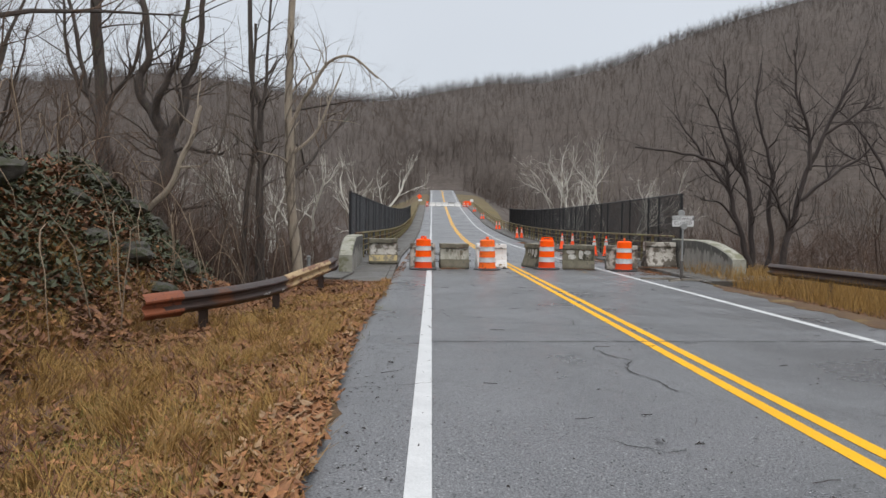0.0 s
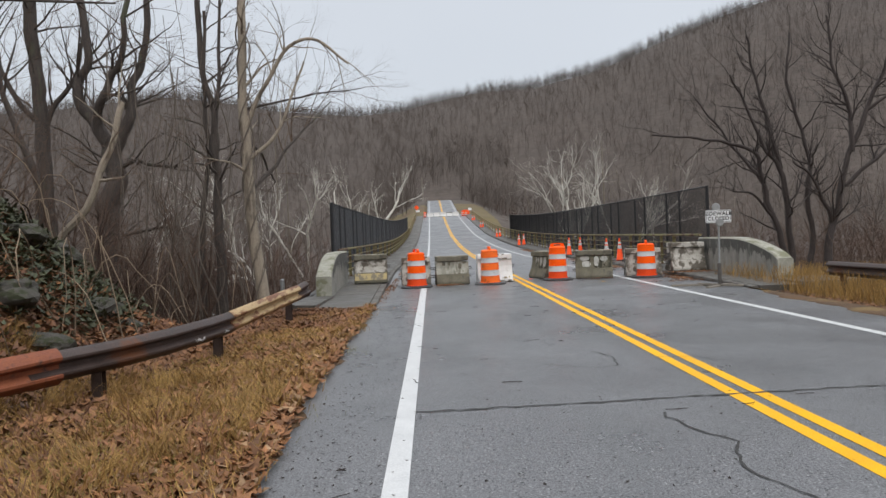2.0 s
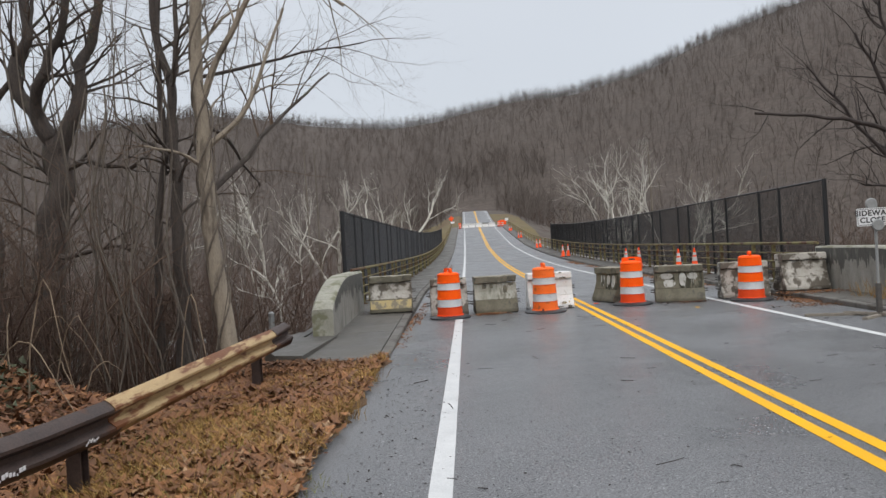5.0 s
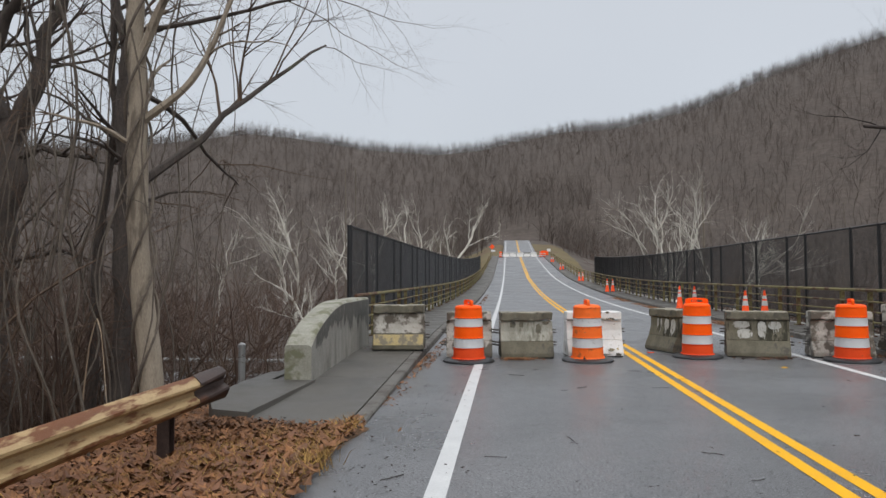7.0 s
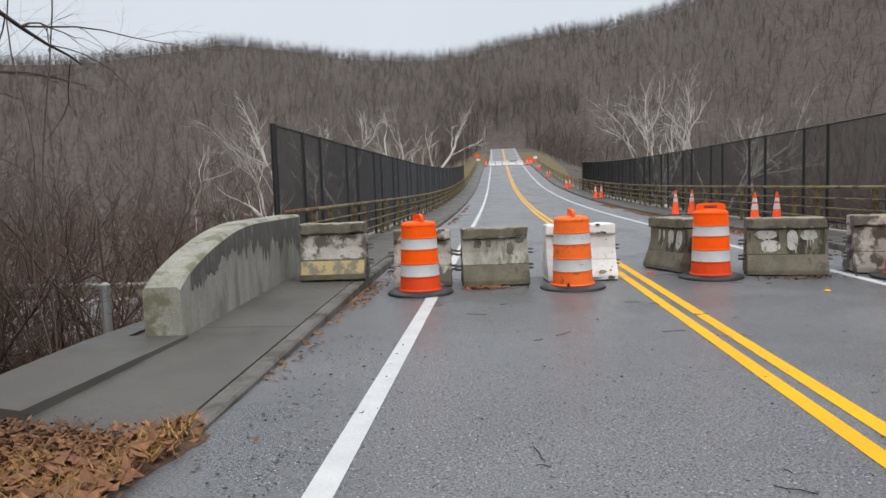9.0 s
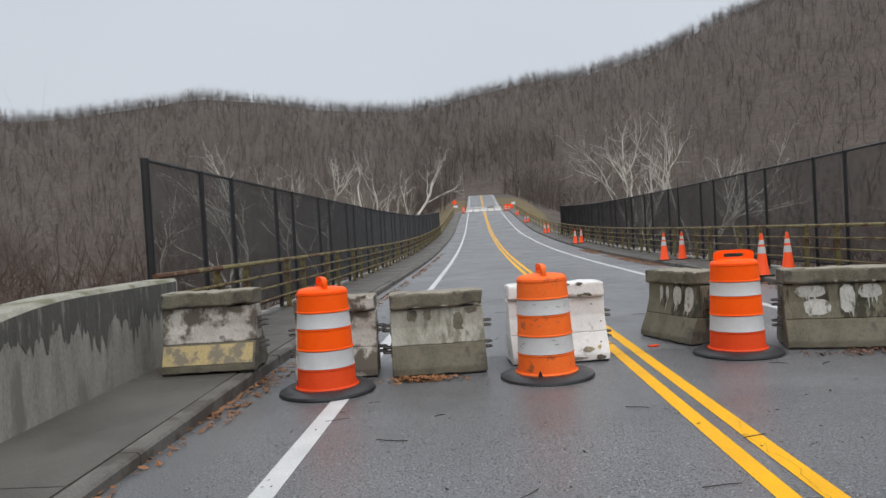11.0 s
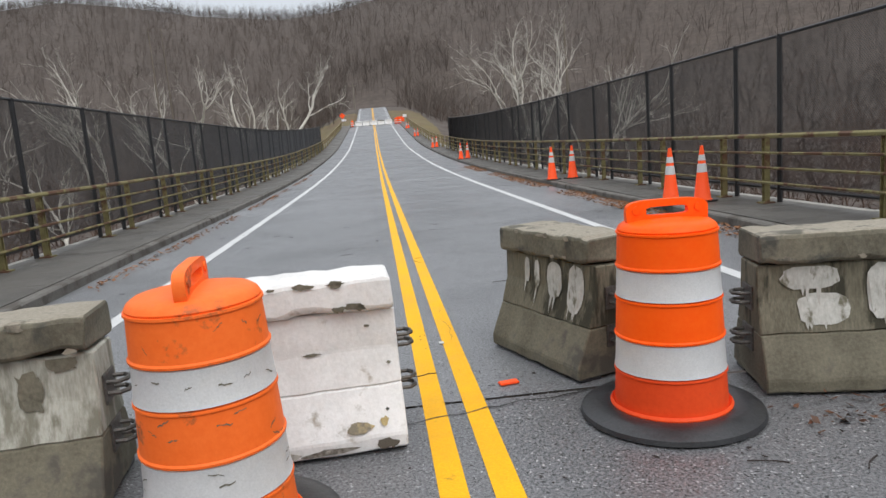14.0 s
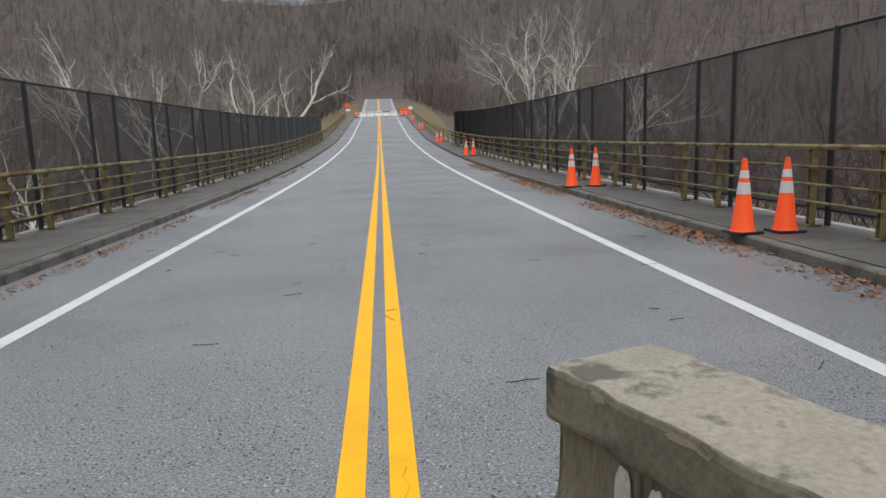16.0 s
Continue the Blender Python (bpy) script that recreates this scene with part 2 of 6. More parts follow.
LEAF_TAN = mat("pale_tan_oak_leaf", (0.26, 0.15, 0.075), (0.46, 0.30, 0.165), 3, 0.65, 0, 30, rand=0.4)
STRAW = mat("dry_straw_grass", (0.20, 0.108, 0.030), (0.42, 0.262, 0.080), 1.2, 0.75, 0, 20, rand=0.65)
GREENG = mat("green_grass_blade", (0.16, 0.17, 0.035), (0.28, 0.26, 0.07), 1.2, 0.7, 0, 20, rand=0.4)
IVY = mat("dark_ivy_leaf", (0.030, 0.038, 0.014), (0.075, 0.080, 0.032), 2, 0.55, 0, 20, rand=0.55)

ROCK = mat("mossy_grey_rock", (0.034, 0.031, 0.026), (0.095, 0.088, 0.075), 3, 0.85, 0.7, 30, c3=(0.036, 0.040, 0.018), spots=0.52, spot_scale=2.2, dist=0.02)
CANE = mat("pale_briar_cane", (0.15, 0.105, 0.07), (0.30, 0.23, 0.16), 4, 0.8, 0, 30, rand=0.4)
STONE_PALE = mat("pale_road_aggregate", (0.27, 0.275, 0.28), (0.50, 0.505, 0.51), 8, 0.5, 0, 60, rand=0.3)
STONE_DARK = mat("dark_road_aggregate", (0.012, 0.013, 0.014), (0.038, 0.040, 0.043), 8, 0.45, 0, 60, rand=0.3)
CAP_TOP = mat("pale_tan_barrier_top", (0.20, 0.18, 0.138), (0.33, 0.30, 0.245), 4, 0.8, 0.4, 55, c3=(0.10, 0.095, 0.075), spots=0.58, spot_scale=4)
BANKGRASS = mat("ochre_bank_grass", (0.085, 0.066, 0.030), (0.16, 0.125, 0.055), 0.3, 0.9, 0.5, 4, c3=(0.11, 0.07, 0.04), spots=0.55, spot_scale=0.1)

# ---- building blocks ----


class Geo:
    def __init__(self):
        self.v, self.f, self.smooth = [], [], False

    def add(self, vs, fs):
        o = len(self.v)
        self.v += [tuple(p) for p in vs]
        self.f += [tuple(i + o for i in f) for f in fs]
        return self

    def box(self, c, s, m=None, bevel=0.0):
        bm = bmesh.new()
        bmesh.ops.create_cube(bm, size=1.0)
        for p in bm.verts:
            p.co = Vector((p.co.x * s[0], p.co.y * s[1], p.co.z * s[2]))
        if bevel:
            bmesh.ops.bevel(bm, geom=bm.edges[:], offset=bevel, segments=2, affect="EDGES")
        bm.transform((m or Matrix()) if c is None else Matrix.Translation(c) @ (m or Matrix()))
        bm.verts.index_update()
        self.add([p.co[:] for p in bm.verts], [[q.index for q in f.verts] for f in bm.faces])
        bm.free()
        return self

    def tube(self, pts, radii, n=6, cap=True):
        pts = [Vector(p) for p in pts]
        o, rings = len(self.v), []
        u = None
        for i, p in enumerate(pts):
            d = (pts[min(i + 1, len(pts) - 1)] - pts[max(i - 1, 0)]).normalized()
            if u is None:
                u = d.orthogonal().normalized()
            u = (u - d * u.dot(d)).normalized()
            w = d.cross(u)
            r = radii[i] if hasattr(radii, "__len__") else radii
            self.v += [tuple(p + (u * math.cos(a) + w * math.sin(a)) * r) for a in (k * math.tau / n for k in range(n))]
        for i in range(len(pts) - 1):
            for k in range(n if n > 2 else 1):
                a, b = o + i * n + k, o + i * n + (k + 1) % n
                self.f.append((a, b, b + n, a + n))
        if cap:
            self.f.append(tuple(o + k for k in reversed(range(n))))
            self.f.append(tuple(o + (len(pts) - 1) * n + k for k in range(n)))
        return self

    def turn(self, prof, n=40, close=True):
        """A body of revolution about z from (radius, z) pairs."""
        o = len(self.v)
        for r, z in prof:
            self.v += [(r * math.cos(k * math.tau / n), r * math.sin(k * math.tau / n), z) for k in range(n)]
        for i in range(len(prof) - 1):
            for k in range(n):
                a, b = o + i * n + k, o + i * n + (k + 1) % n
                self.f.append((a, b, b + n, a + n))
        if close:
            self.f.append(tuple(o + k for k in reversed(range(n))))
            self.f.append(tuple(o + (len(prof) - 1) * n + k for k in range(n)))
        return self

    def extrude(self, prof, a, b, axis="x"):
        """A closed outline of (across, z) pairs drawn out from a to b."""
        n, o = len(prof), len(self.v)
        for s in (a, b):
            self.v += [(s, p, z) if axis == "x" else (p, s, z) for p, z in prof]
        for k in range(n):
            self.f.append((o + k, o + (k + 1) % n, o + n + (k + 1) % n, o + n + k))
        self.f += [tuple(o + k for k in reversed(range(n))), tuple(o + n + k for k in range(n))]
        return self

    def mesh(self, name, material, smooth=None):
        me = bpy.data.meshes.new(name)
        me.from_pydata(self.v, [], self.f)
        me.materials.append(material)
        if not me.polygons or len(me.polygons) < 60000:
            bm = bmesh.new()
            bm.from_mesh(me)
            bmesh.ops.recalc_face_normals(bm, faces=bm.faces)
            bm.to_mesh(me)
            bm.free()
        if smooth or self.smooth:
            me.shade_smooth()
            me.set_sharp_from_angle(angle=radians(38))
        me.update()
        return me


def part(name, g, material, parent=None, label="", smooth=None):
    ob = new(name, g.mesh(name, material, smooth))
    if parent:
        ob.parent = parent
    if label:
        tagged(ob, label)
    return ob


def thing(name, label, category, m=None, group="", kind=""):
    ob = new(name)
    ob.empty_display_size = 0.2
    if m is not None:
        ob.matrix_basis = m
    return tagged(ob, label, category, group, kind)


def cards(name, v4, material, parent=None, label=""):
    """Many small four-cornered blades or leaves, from an array of shape (count, 4, 3)."""
    n = len(v4)
    me = bpy.data.meshes.new(name)
    me.from_pydata(np.reshape(v4, (-1, 3)).tolist(), [], np.arange(n * 4).reshape(-1, 4).tolist())
    me.materials.append(material)
    ob = new(name, me)
    if parent:
        ob.parent = parent
    return tagged(ob, label) if label else ob


# ---- the lie of the land ----
KNOTS_Y = [-400, 36, 50, 65, 80, 95, 115, 133, 148, 175, 199, 215, 235, 300, 900]
KNOTS_Z = [0, 0, 0.05, 0.30, 0.80, 1.42, 2.85, 4.25, 5.40, 8.30, 11.0, 12.3, 12.9, 12.6, 12]


def road_z(y):
    """Height of the road along the way: level, then a long dip turning into a climb."""
    y = np.asarray(y, float)
    zs = sum(np.interp(y + d, KNOTS_Y, KNOTS_Z) for d in (-6, -3, 0, 3, 6)) / 5
    return zs


def rz(y):
    return float(road_z(y))


LINE_L, LINE_Y, LINE_R = 0.01, 2.97, 6.015
CURB_L, CURB_R = -1.05, 7.55
RAIL_LX, RAIL_RX = -2.70, 8.75
FENCE_LX, FENCE_RX = -2.86, 8.98
RIDGE_AZ = [-95, -60, -40, -31, -24, -21, -17, -12, -6, -2, 0, 5, 9, 13.6, 15.4, 19.5, 24, 28, 33, 45, 70, 100]
RIDGE_EL = [8, 9, 9.6, 10.2, 11.4, 11.9, 11.5, 10.8, 10.5, 10.9, 11.4, 12.3, 12.4, 13.2, 13.6, 15, 16, 16.5, 16.8, 15.5, 12, 9]


def smooth(a, b, x):
    t = np.clip((np.asarray(x, float) - a) / (b - a), 0, 1)
    return t * t * (3 - 2 * t)


def wob(x, y, s, seed=0.0):
    return np.sin(x / s + seed) * np.cos(y / s * 1.13 + seed * 1.7) + 0.5 * np.sin(x / s * 2.3 + 1 + seed) * np.sin(y / s * 2.1 + 2)


def land_z(x, y):
    """Ground beside the road: banks, the drop under the bridge, the wooded hills."""
    x, y = np.asarray(x, float), np.asarray(y, float)
    side = np.where(x < 3, CURB_L - x, x - CURB_R)
    base = road_z(y) - 0.05
    # shoulder near the start, with a leafy bank on the left
    near = base - 0.05 - 0.10 * smooth(0.2, 2.2, side) + 0.03 * wob(x, y, 0.9)
    bank = 2.75 * smooth(2.6, 5.4, side) * (1 - smooth(11.5, 19.5, y + 0.2 * (x + 6))) * (x < 3)
    drop_l = -1.6 * smooth(1.9, 7.0, side) * smooth(11.5, 19, y) * (x < 3)
    near = near + bank + drop_l + 0.25 * wob(x, y, 2.6, 1) * smooth(3, 6, side)
    near = near - 0.7 * smooth(3.2, 9, side) * (x > 3)
    # valley beneath the bridge
    valley = -4.9 + 0.25 * wob(x, y, 9, 3)
    under = smooth(21, 33, y) * (1 - smooth(96, 150, y))
    z = near * (1 - under) + valley * under
    # far embankment falls away from the road
    far = smooth(90, 150, y)
    z = np.where(y > 90, z - (road_z(y) + 4.5) * 0.8 * smooth(1.5, 40, side) * far, z)
    cx, cy = x - 1.5, y - 10
    r = np.hypot(cx, cy)
    az = np.degrees(np.arctan2(cx, cy))
    top = 560 * np.tan(np.radians(np.interp(az, RIDGE_AZ, RIDGE_EL) - 1.05)) * (1 + 0.02 * wob(x, y, 60))
    up = smooth(150, 560, r) ** 0.8
    hill = -5 + (top + 5) * up
    hill = hill - 0.25 * np.clip(r - 580, 0, 1e9)
    k = smooth(150, 215, r) * smooth(5, 30, side)
    k = np.maximum(k, smooth(225, 260, r))
    z = z * (1 - k) + hill * k
    return z


def grid_sheet(name, xs, ys, fz, material, keep=None):
    X, Y = np.meshgrid(xs, ys)
    Z = fz(X, Y)
    nx, ny = len(xs), len(ys)
    v = np.stack([X, Y, Z], -1).reshape(-1, 3)
    i = np.arange((ny - 1) * (nx - 1))
    a = i // (nx - 1) * nx + i % (nx - 1)
    f = np.stack([a, a + 1, a + nx + 1, a + nx], -1)
    if keep is not None:
        c = v[f].mean(1)
        f = f[keep(c[:, 0], c[:, 1])]
    me = bpy.data.meshes.new(name)
    me.from_pydata(v.tolist(), [], f.tolist())
    me.materials.append(material)
    me.shade_smooth()
    return new(name, me)


def spread(a, b, n, k=1.0):
    t = np.linspace(-1, 1, n)
    return (a + b) / 2 + (b - a) / 2 * np.sign(t) * np.abs(t) ** k


xs = np.unique(np.r_[np.linspace(-900, -120, 40), np.linspace(-120, -20, 50), np.linspace(-20, -1.3, 90), np.linspace(-1.3, 7.9, 8), np.linspace(7.9, 22, 60), np.linspace(22, 120, 50), np.linspace(120, 900, 40)])
ys = np.unique(np.r_[np.linspace(-700, -20, 20), np.linspace(-20, 28, 150), np.linspace(28, 260, 100), np.linspace(260, 1300, 70)])
ground = tagged(grid_sheet("ground", xs, ys, lambda x, y: land_z(x, y) - 0.9 * np.where(y > 154, (x > -0.3) & (x < 6.4), (x > CURB_L - 0.02) & (x < CURB_R + 0.02)) * (y < 215), SOIL), "brown leafy verge, valley floor and wooded hillside", "ground", kind="structure")
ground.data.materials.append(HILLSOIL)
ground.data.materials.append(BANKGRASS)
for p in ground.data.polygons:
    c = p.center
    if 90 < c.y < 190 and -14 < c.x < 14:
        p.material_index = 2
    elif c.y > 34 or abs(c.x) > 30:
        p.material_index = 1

# ---- road and bridge deck ----
road_x = np.array([CURB_L - 0.26, 1.0, 2.97, 5.0, CURB_R - 0.02])
road = tagged(grid_sheet("road", road_x, np.linspace(-60, 24.14, 40), lambda x, y: road_z(y) + 0 * x, ASPHALT), "wet grey asphalt two-lane road", "road", kind="structure")
for v in road.data.vertices:
    if v.co.x < -1 and v.co.y < 17:
        v.co.x = -1.04
deck = tagged(grid_sheet("bridge_deck", road_x, np.r_[24.17, np.linspace(26, 36, 6), np.linspace(38, 260, 112)], lambda x, y: road_z(y) + 0 * x, DECK), "damp light grey asphalt of the bridge deck", "road", kind="structure")
for v in deck.data.vertices:
    # past the bridge the road has no shoulders
    if v.co.y > 153:
        v.co.x = min(max(v.co.x, -0.45), 6.5)
joint = Geo().add([(CURB_L - 0.2, 24.12, -0.02), (CURB_R, 24.12, -0.02), (CURB_R, 24.19, -0.02), (CURB_L - 0.2, 24.19, -0.02)], [(0, 1, 2, 3)])
tagged(part("expansion_joint", joint, CRACK), "dark expansion joint at the bridge's start", "joint", kind="structure")


def ribbon(g, x0, x1, y0, y1, lift=0.004, step=2.0, thick=0.0):
    n = max(2, int((y1 - y0) / step) + 1)
    yy = np.linspace(y0, y1, n)
    zz = road_z(yy) + lift
    return g.add([p for y, z in zip(yy, zz) for p in ((x0, y, z), (x1, y, z))], [(2 * i, 2 * i + 1, 2 * i + 3, 2 * i + 2) for i in range(n - 1)])


for nm, x, w, mt, lab in (("white_edge_line", LINE_L, 0.155, WHITE_LINE, "white painted edge line on the asphalt"), ("yellow_centre_line", LINE_Y - 0.115, 0.125, YELLOW_LINE, "yellow painted centre line, one of a double pair"),
                          ("yellow_centre_line", LINE_Y + 0.115, 0.125, YELLOW_LINE, "yellow painted centre line, one of a double pair"), ("white_edge_line", LINE_R, 0.15, WHITE_LINE, "white painted edge line on the asphalt")):
    g = Geo()
    ribbon(g, x - w / 2, x + w / 2, -40, 258)
    tagged(part(nm, g, mt), lab, "road marking", group="road markings", kind="structure")


def walk_z(y):
    """Height of the sidewalks over the road: they rise from the verge."""
    return 0.13 * float(np.interp(y, [17, 22.5], [0.25, 1]))


def curb_l(y):
    return float(np.interp(y, [17, 24, 31], [-0.95, -1.10, -1.26]))


def deck_strip(name, prof, y0, y1, material, label, category="", parent=None):
    """A solid strip along the road with a cross-section of (x, height over the road) pairs."""
    n = max(2, int((y1 - y0) / 2.0) + 1)
    g, k = Geo(), len(prof)
    for y in np.linspace(y0, y1, n):
        g.v += [(px, y, rz(y) + pz) for px, pz in prof]
    for i in range(n - 1):
        for j in range(k):
            g.f.append((i * k + j, i * k + (j + 1) % k, (i + 1) * k + (j + 1) % k, (i + 1) * k + j))
    g.f += [tuple(range(k)), tuple((n - 1) * k + j for j in reversed(range(k)))]
    ob = part(name, g, material, parent)
    return tagged(ob, label, category, kind="structure") if not parent else ob


def slabs(x0, x1, y0, y1, label):
    """Sidewalk slabs with narrow joints, one after another."""
    holder = thing("sidewalk", label, "sidewalk", kind="structure")
    y = y0
    while y < y1:
        ln = min(3.0, y1 - y)
        g = Geo()
        for yy in (y + 0.008, y + ln - 0.008):
            a, b = x0(yy), x1(yy)
            t = rz(yy) + walk_z(yy)
            g.v += [(a, yy, t - 1.0), (b, yy, t - 1.0), (b, yy, t), (a, yy, t + 0.004)]
        g.f = [(0, 1, 5, 4), (1, 2, 6, 5), (2, 3, 7, 6), (3, 0, 4, 7), (3, 2, 1, 0), (4, 5, 6, 7)]
        part("slab", g, SIDEWALK, holder)
        y += ln
    return holder


slabs(lambda y: -2.95 if y > 19.9 else -2.13, lambda y: curb_l(y) - 0.17, 17.1, 150, "damp grey concrete sidewalk along the bridge")
slabs(lambda y: CURB_R + 0.17, lambda y: 9.15, 18.4, 150, "damp grey concrete sidewalk beside the cones")


def curb_run(fx, y0, y1):
    """Kerb stones laid end to end, a little uneven."""
    holder = thing("curb", "dirty worn stone curb beside the wet road", "curb", kind="structure")
    y, rnd = y0, random.Random(int(fx(y0) * 10))
    while y < y1:
        ln = 1.8 if y < 70 else 3.6
        g = Geo()
        j = rnd.uniform(-0.012, 0.012)
        a, b = rz(y), rz(y + ln)
        w = 0.085
        for yy, z in ((y + 0.006, a), (y + ln - 0.006, b)):
            x, top = fx(yy), walk_z(yy) - 0.003
            pr = [(-w, -0.3), (w, -0.3), (w, top - 0.02), (w - 0.02, top), (-w + 0.02, top), (-w, top - 0.02)]
            g.v += [(x + j * 0.5 + px, yy, z + pz + j * 0.3) for px, pz in pr]
        g.f = [(k, (k + 1) % 6, 6 + (k + 1) % 6, 6 + k) for k in range(6)] + [(5, 4, 3, 2, 1, 0), (6, 7, 8, 9, 10, 11)]
        part("curb_stone", g, CURB, holder)
        y += ln
    return holder


curb_run(lambda y: curb_l(y) - 0.085, 17.1, 150)
curb_run(lambda y: CURB_R + 0.085, 18.5, 150)

# deck edge beams
deck_strip("bridge_beam", [(-3.15, -1.0), (-2.955, -1.0), (-2.955, 0.12), (-3.15, 0.12)], 24.5, 120, CONCRETE, "weathered concrete edge beam of the bridge deck", "bridge beam")
deck_strip("bridge_beam", [(9.155, -1.0), (9.35, -1.0), (9.35, 0.12), (9.155, 0.12)], 24.5, 120, CONCRETE, "weathered concrete edge beam of the bridge deck", "bridge beam")


# ---- parapets at the bridge's near end ----
def parapet(x_in, x_out, y0, y1, flare, mirror=1):
    ob = thing("parapet", "rain-streaked concrete end parapet with a rounded nose", "parapet", kind="structure")
    g, gt, gf = Geo(), Geo(), Geo()
    n = 20
    ring = []
    for i in range(n + 1):
        t = i / n
        y = y0 + (y1 - y0) * t
        h = 0.58 + 0.50 * math.sin(min(1, t / 0.55) * math.pi / 2) ** 0.8 if t > 0.001 else 0.56
        off = flare * (1 - t) ** 1.5
        ring.append((y, h + 0.03, off))
    for y, h, off in ring:
        zb = -0.5
        a, b = x_in + off, x_out + off
        s = 1 if b > a else -1
        g.v += [(a, y, zb), (a, y, h - 0.035), (a + s * 0.035, y, h), (b - s * 0.035, y, h), (b, y, h - 0.035), (b, y, zb)]
    for i in range(n):
        for k in range(6):
            g.f.append((i * 6 + k, i * 6 + (k + 1) % 6, (i + 1) * 6 + (k + 1) % 6, (i + 1) * 6 + k))
    g.f += [tuple(range(6)), tuple(n * 6 + k for k in reversed(range(6)))]
    body = part("body", g, STREAK, ob)
    body.data.materials.append(MOSSY)
    rnd = random.Random(int(x_in * 10) + 50)
    gs, m = Geo(), 150
    face = -0.004 if x_out > x_in else 0.004
    run = 0.3
    for i in range(m + 1):
        t = 0.06 + 0.93 * i / m
        y = y0 + (y1 - y0) * t
        h = float(np.interp(y, [q[0] for q in ring], [q[1] for q in ring])) - 0.04
        off = flare * (1 - t) ** 1.5
        run = 0.75 * run + 0.25 * rnd.uniform(0.02, 0.62)
        low = max(0.18, h - run * rnd.uniform(0.75, 1.15) * (0.5 + 1.0 * t))
        gs.v += [(x_in + off + face, y, h), (x_in + off + face, y, min(low, h - 0.02))]
    gs.f = [(2 * i, 2 * i + 1, 2 * i + 3, 2 * i + 2) for i in range(m)]
    part("rain_stain", gs, DRIP, ob, "black rain stain running down the face")
    for p in body.data.polygons:
        if p.normal.z > 0.25 or abs(p.normal.y) > 0.7:
            p.material_index = 1
    return ob


parapet(-2.36, -2.74, 19.6, 24.45, 0.18)
parapet(8.60, 9.00, 19.95, 24.3, 0.30)


def ledge(pts, top):
    g, n = Geo(), len(pts)
    g.v = [(x, y, top - 0.6) for x, y in pts] + [(x, y, top) for x, y in pts]
    g.f = [(k, (k + 1) % n, n + (k + 1) % n, n + k) for k in range(n)] + [tuple(range(n, 2 * n)), tuple(reversed(range(n)))]
    return tagged(part("abutment_ledge", g, SIDEWALK), "low damp concrete ledge before the parapet", "ledge", kind="structure")


ledge([(-2.135, 19.62), (-2.20, 17.30), (-2.65, 17.45), (-3.02, 18.2), (-3.08, 19.4), (-3.02, 20.4), (-2.75, 20.4), (-2.75, 19.62)], 0.115)
ledge([(8.70, 19.94), (8.75, 18.5), (12.0, 18.6), (12.0, 20.2), (9.3, 20.4), (9.2, 19.94)], 0.10)


# ---- bridge railings: paired posts and four bars ----
def railing(x, y_first, y0, y1, inward, top=1.19):
    ob = thing("bridge_railing", "yellow-green mossy rusted steel bridge railing", "railing", group="bridge railings", kind="structure")
    g = Geo()
    w = 0.045
    for s in (-1, 1):
        g.box((0.0, s * 0.036, top / 2 - 0.07), (0.085, 0.012, top - 0.14), None)
    g.box((0.0, 0.0, top / 2 - 0.08), (0.012, 0.064, top - 0.16))
    g.box((0.0, 0, 0.012), (0.2, 0.2, 0.024))
    me = g.mesh("post", RAIL)
    ys = []
    k = math.floor((y0 - y_first) / 3.95)
    while True:
        for d in (0.0, 1.34):
            y = y_first + k * 3.95 + d
            if y0 <= y <= y1:
                ys.append(y)
        k += 1
        if y_first + k * 3.95 > y1:
            break
    for y in ys:
        o = new("post", me)
        o.parent = ob
        o.location = (x, y, rz(y) + 0.13)
    for h, r in ((top, 0.038), (top - 0.26, 0.021), (top - 0.49, 0.021), (top - 0.72, 0.021)):
        g = Geo()
        yy = np.r_[y0, np.arange(math.ceil(y0 / 3) * 3, y1, 3.0), y1]
        g.tube([(x + inward * 0.066, y, rz(y) + h + 0.0) for y in yy], r, 6)
        part("bar", g, RAIL, ob)
    return ob


railing(RAIL_LX, 34.55, 24.46, 146, 1, 1.14)
railing(RAIL_RX, 30.85, 24.31, 146, -1)


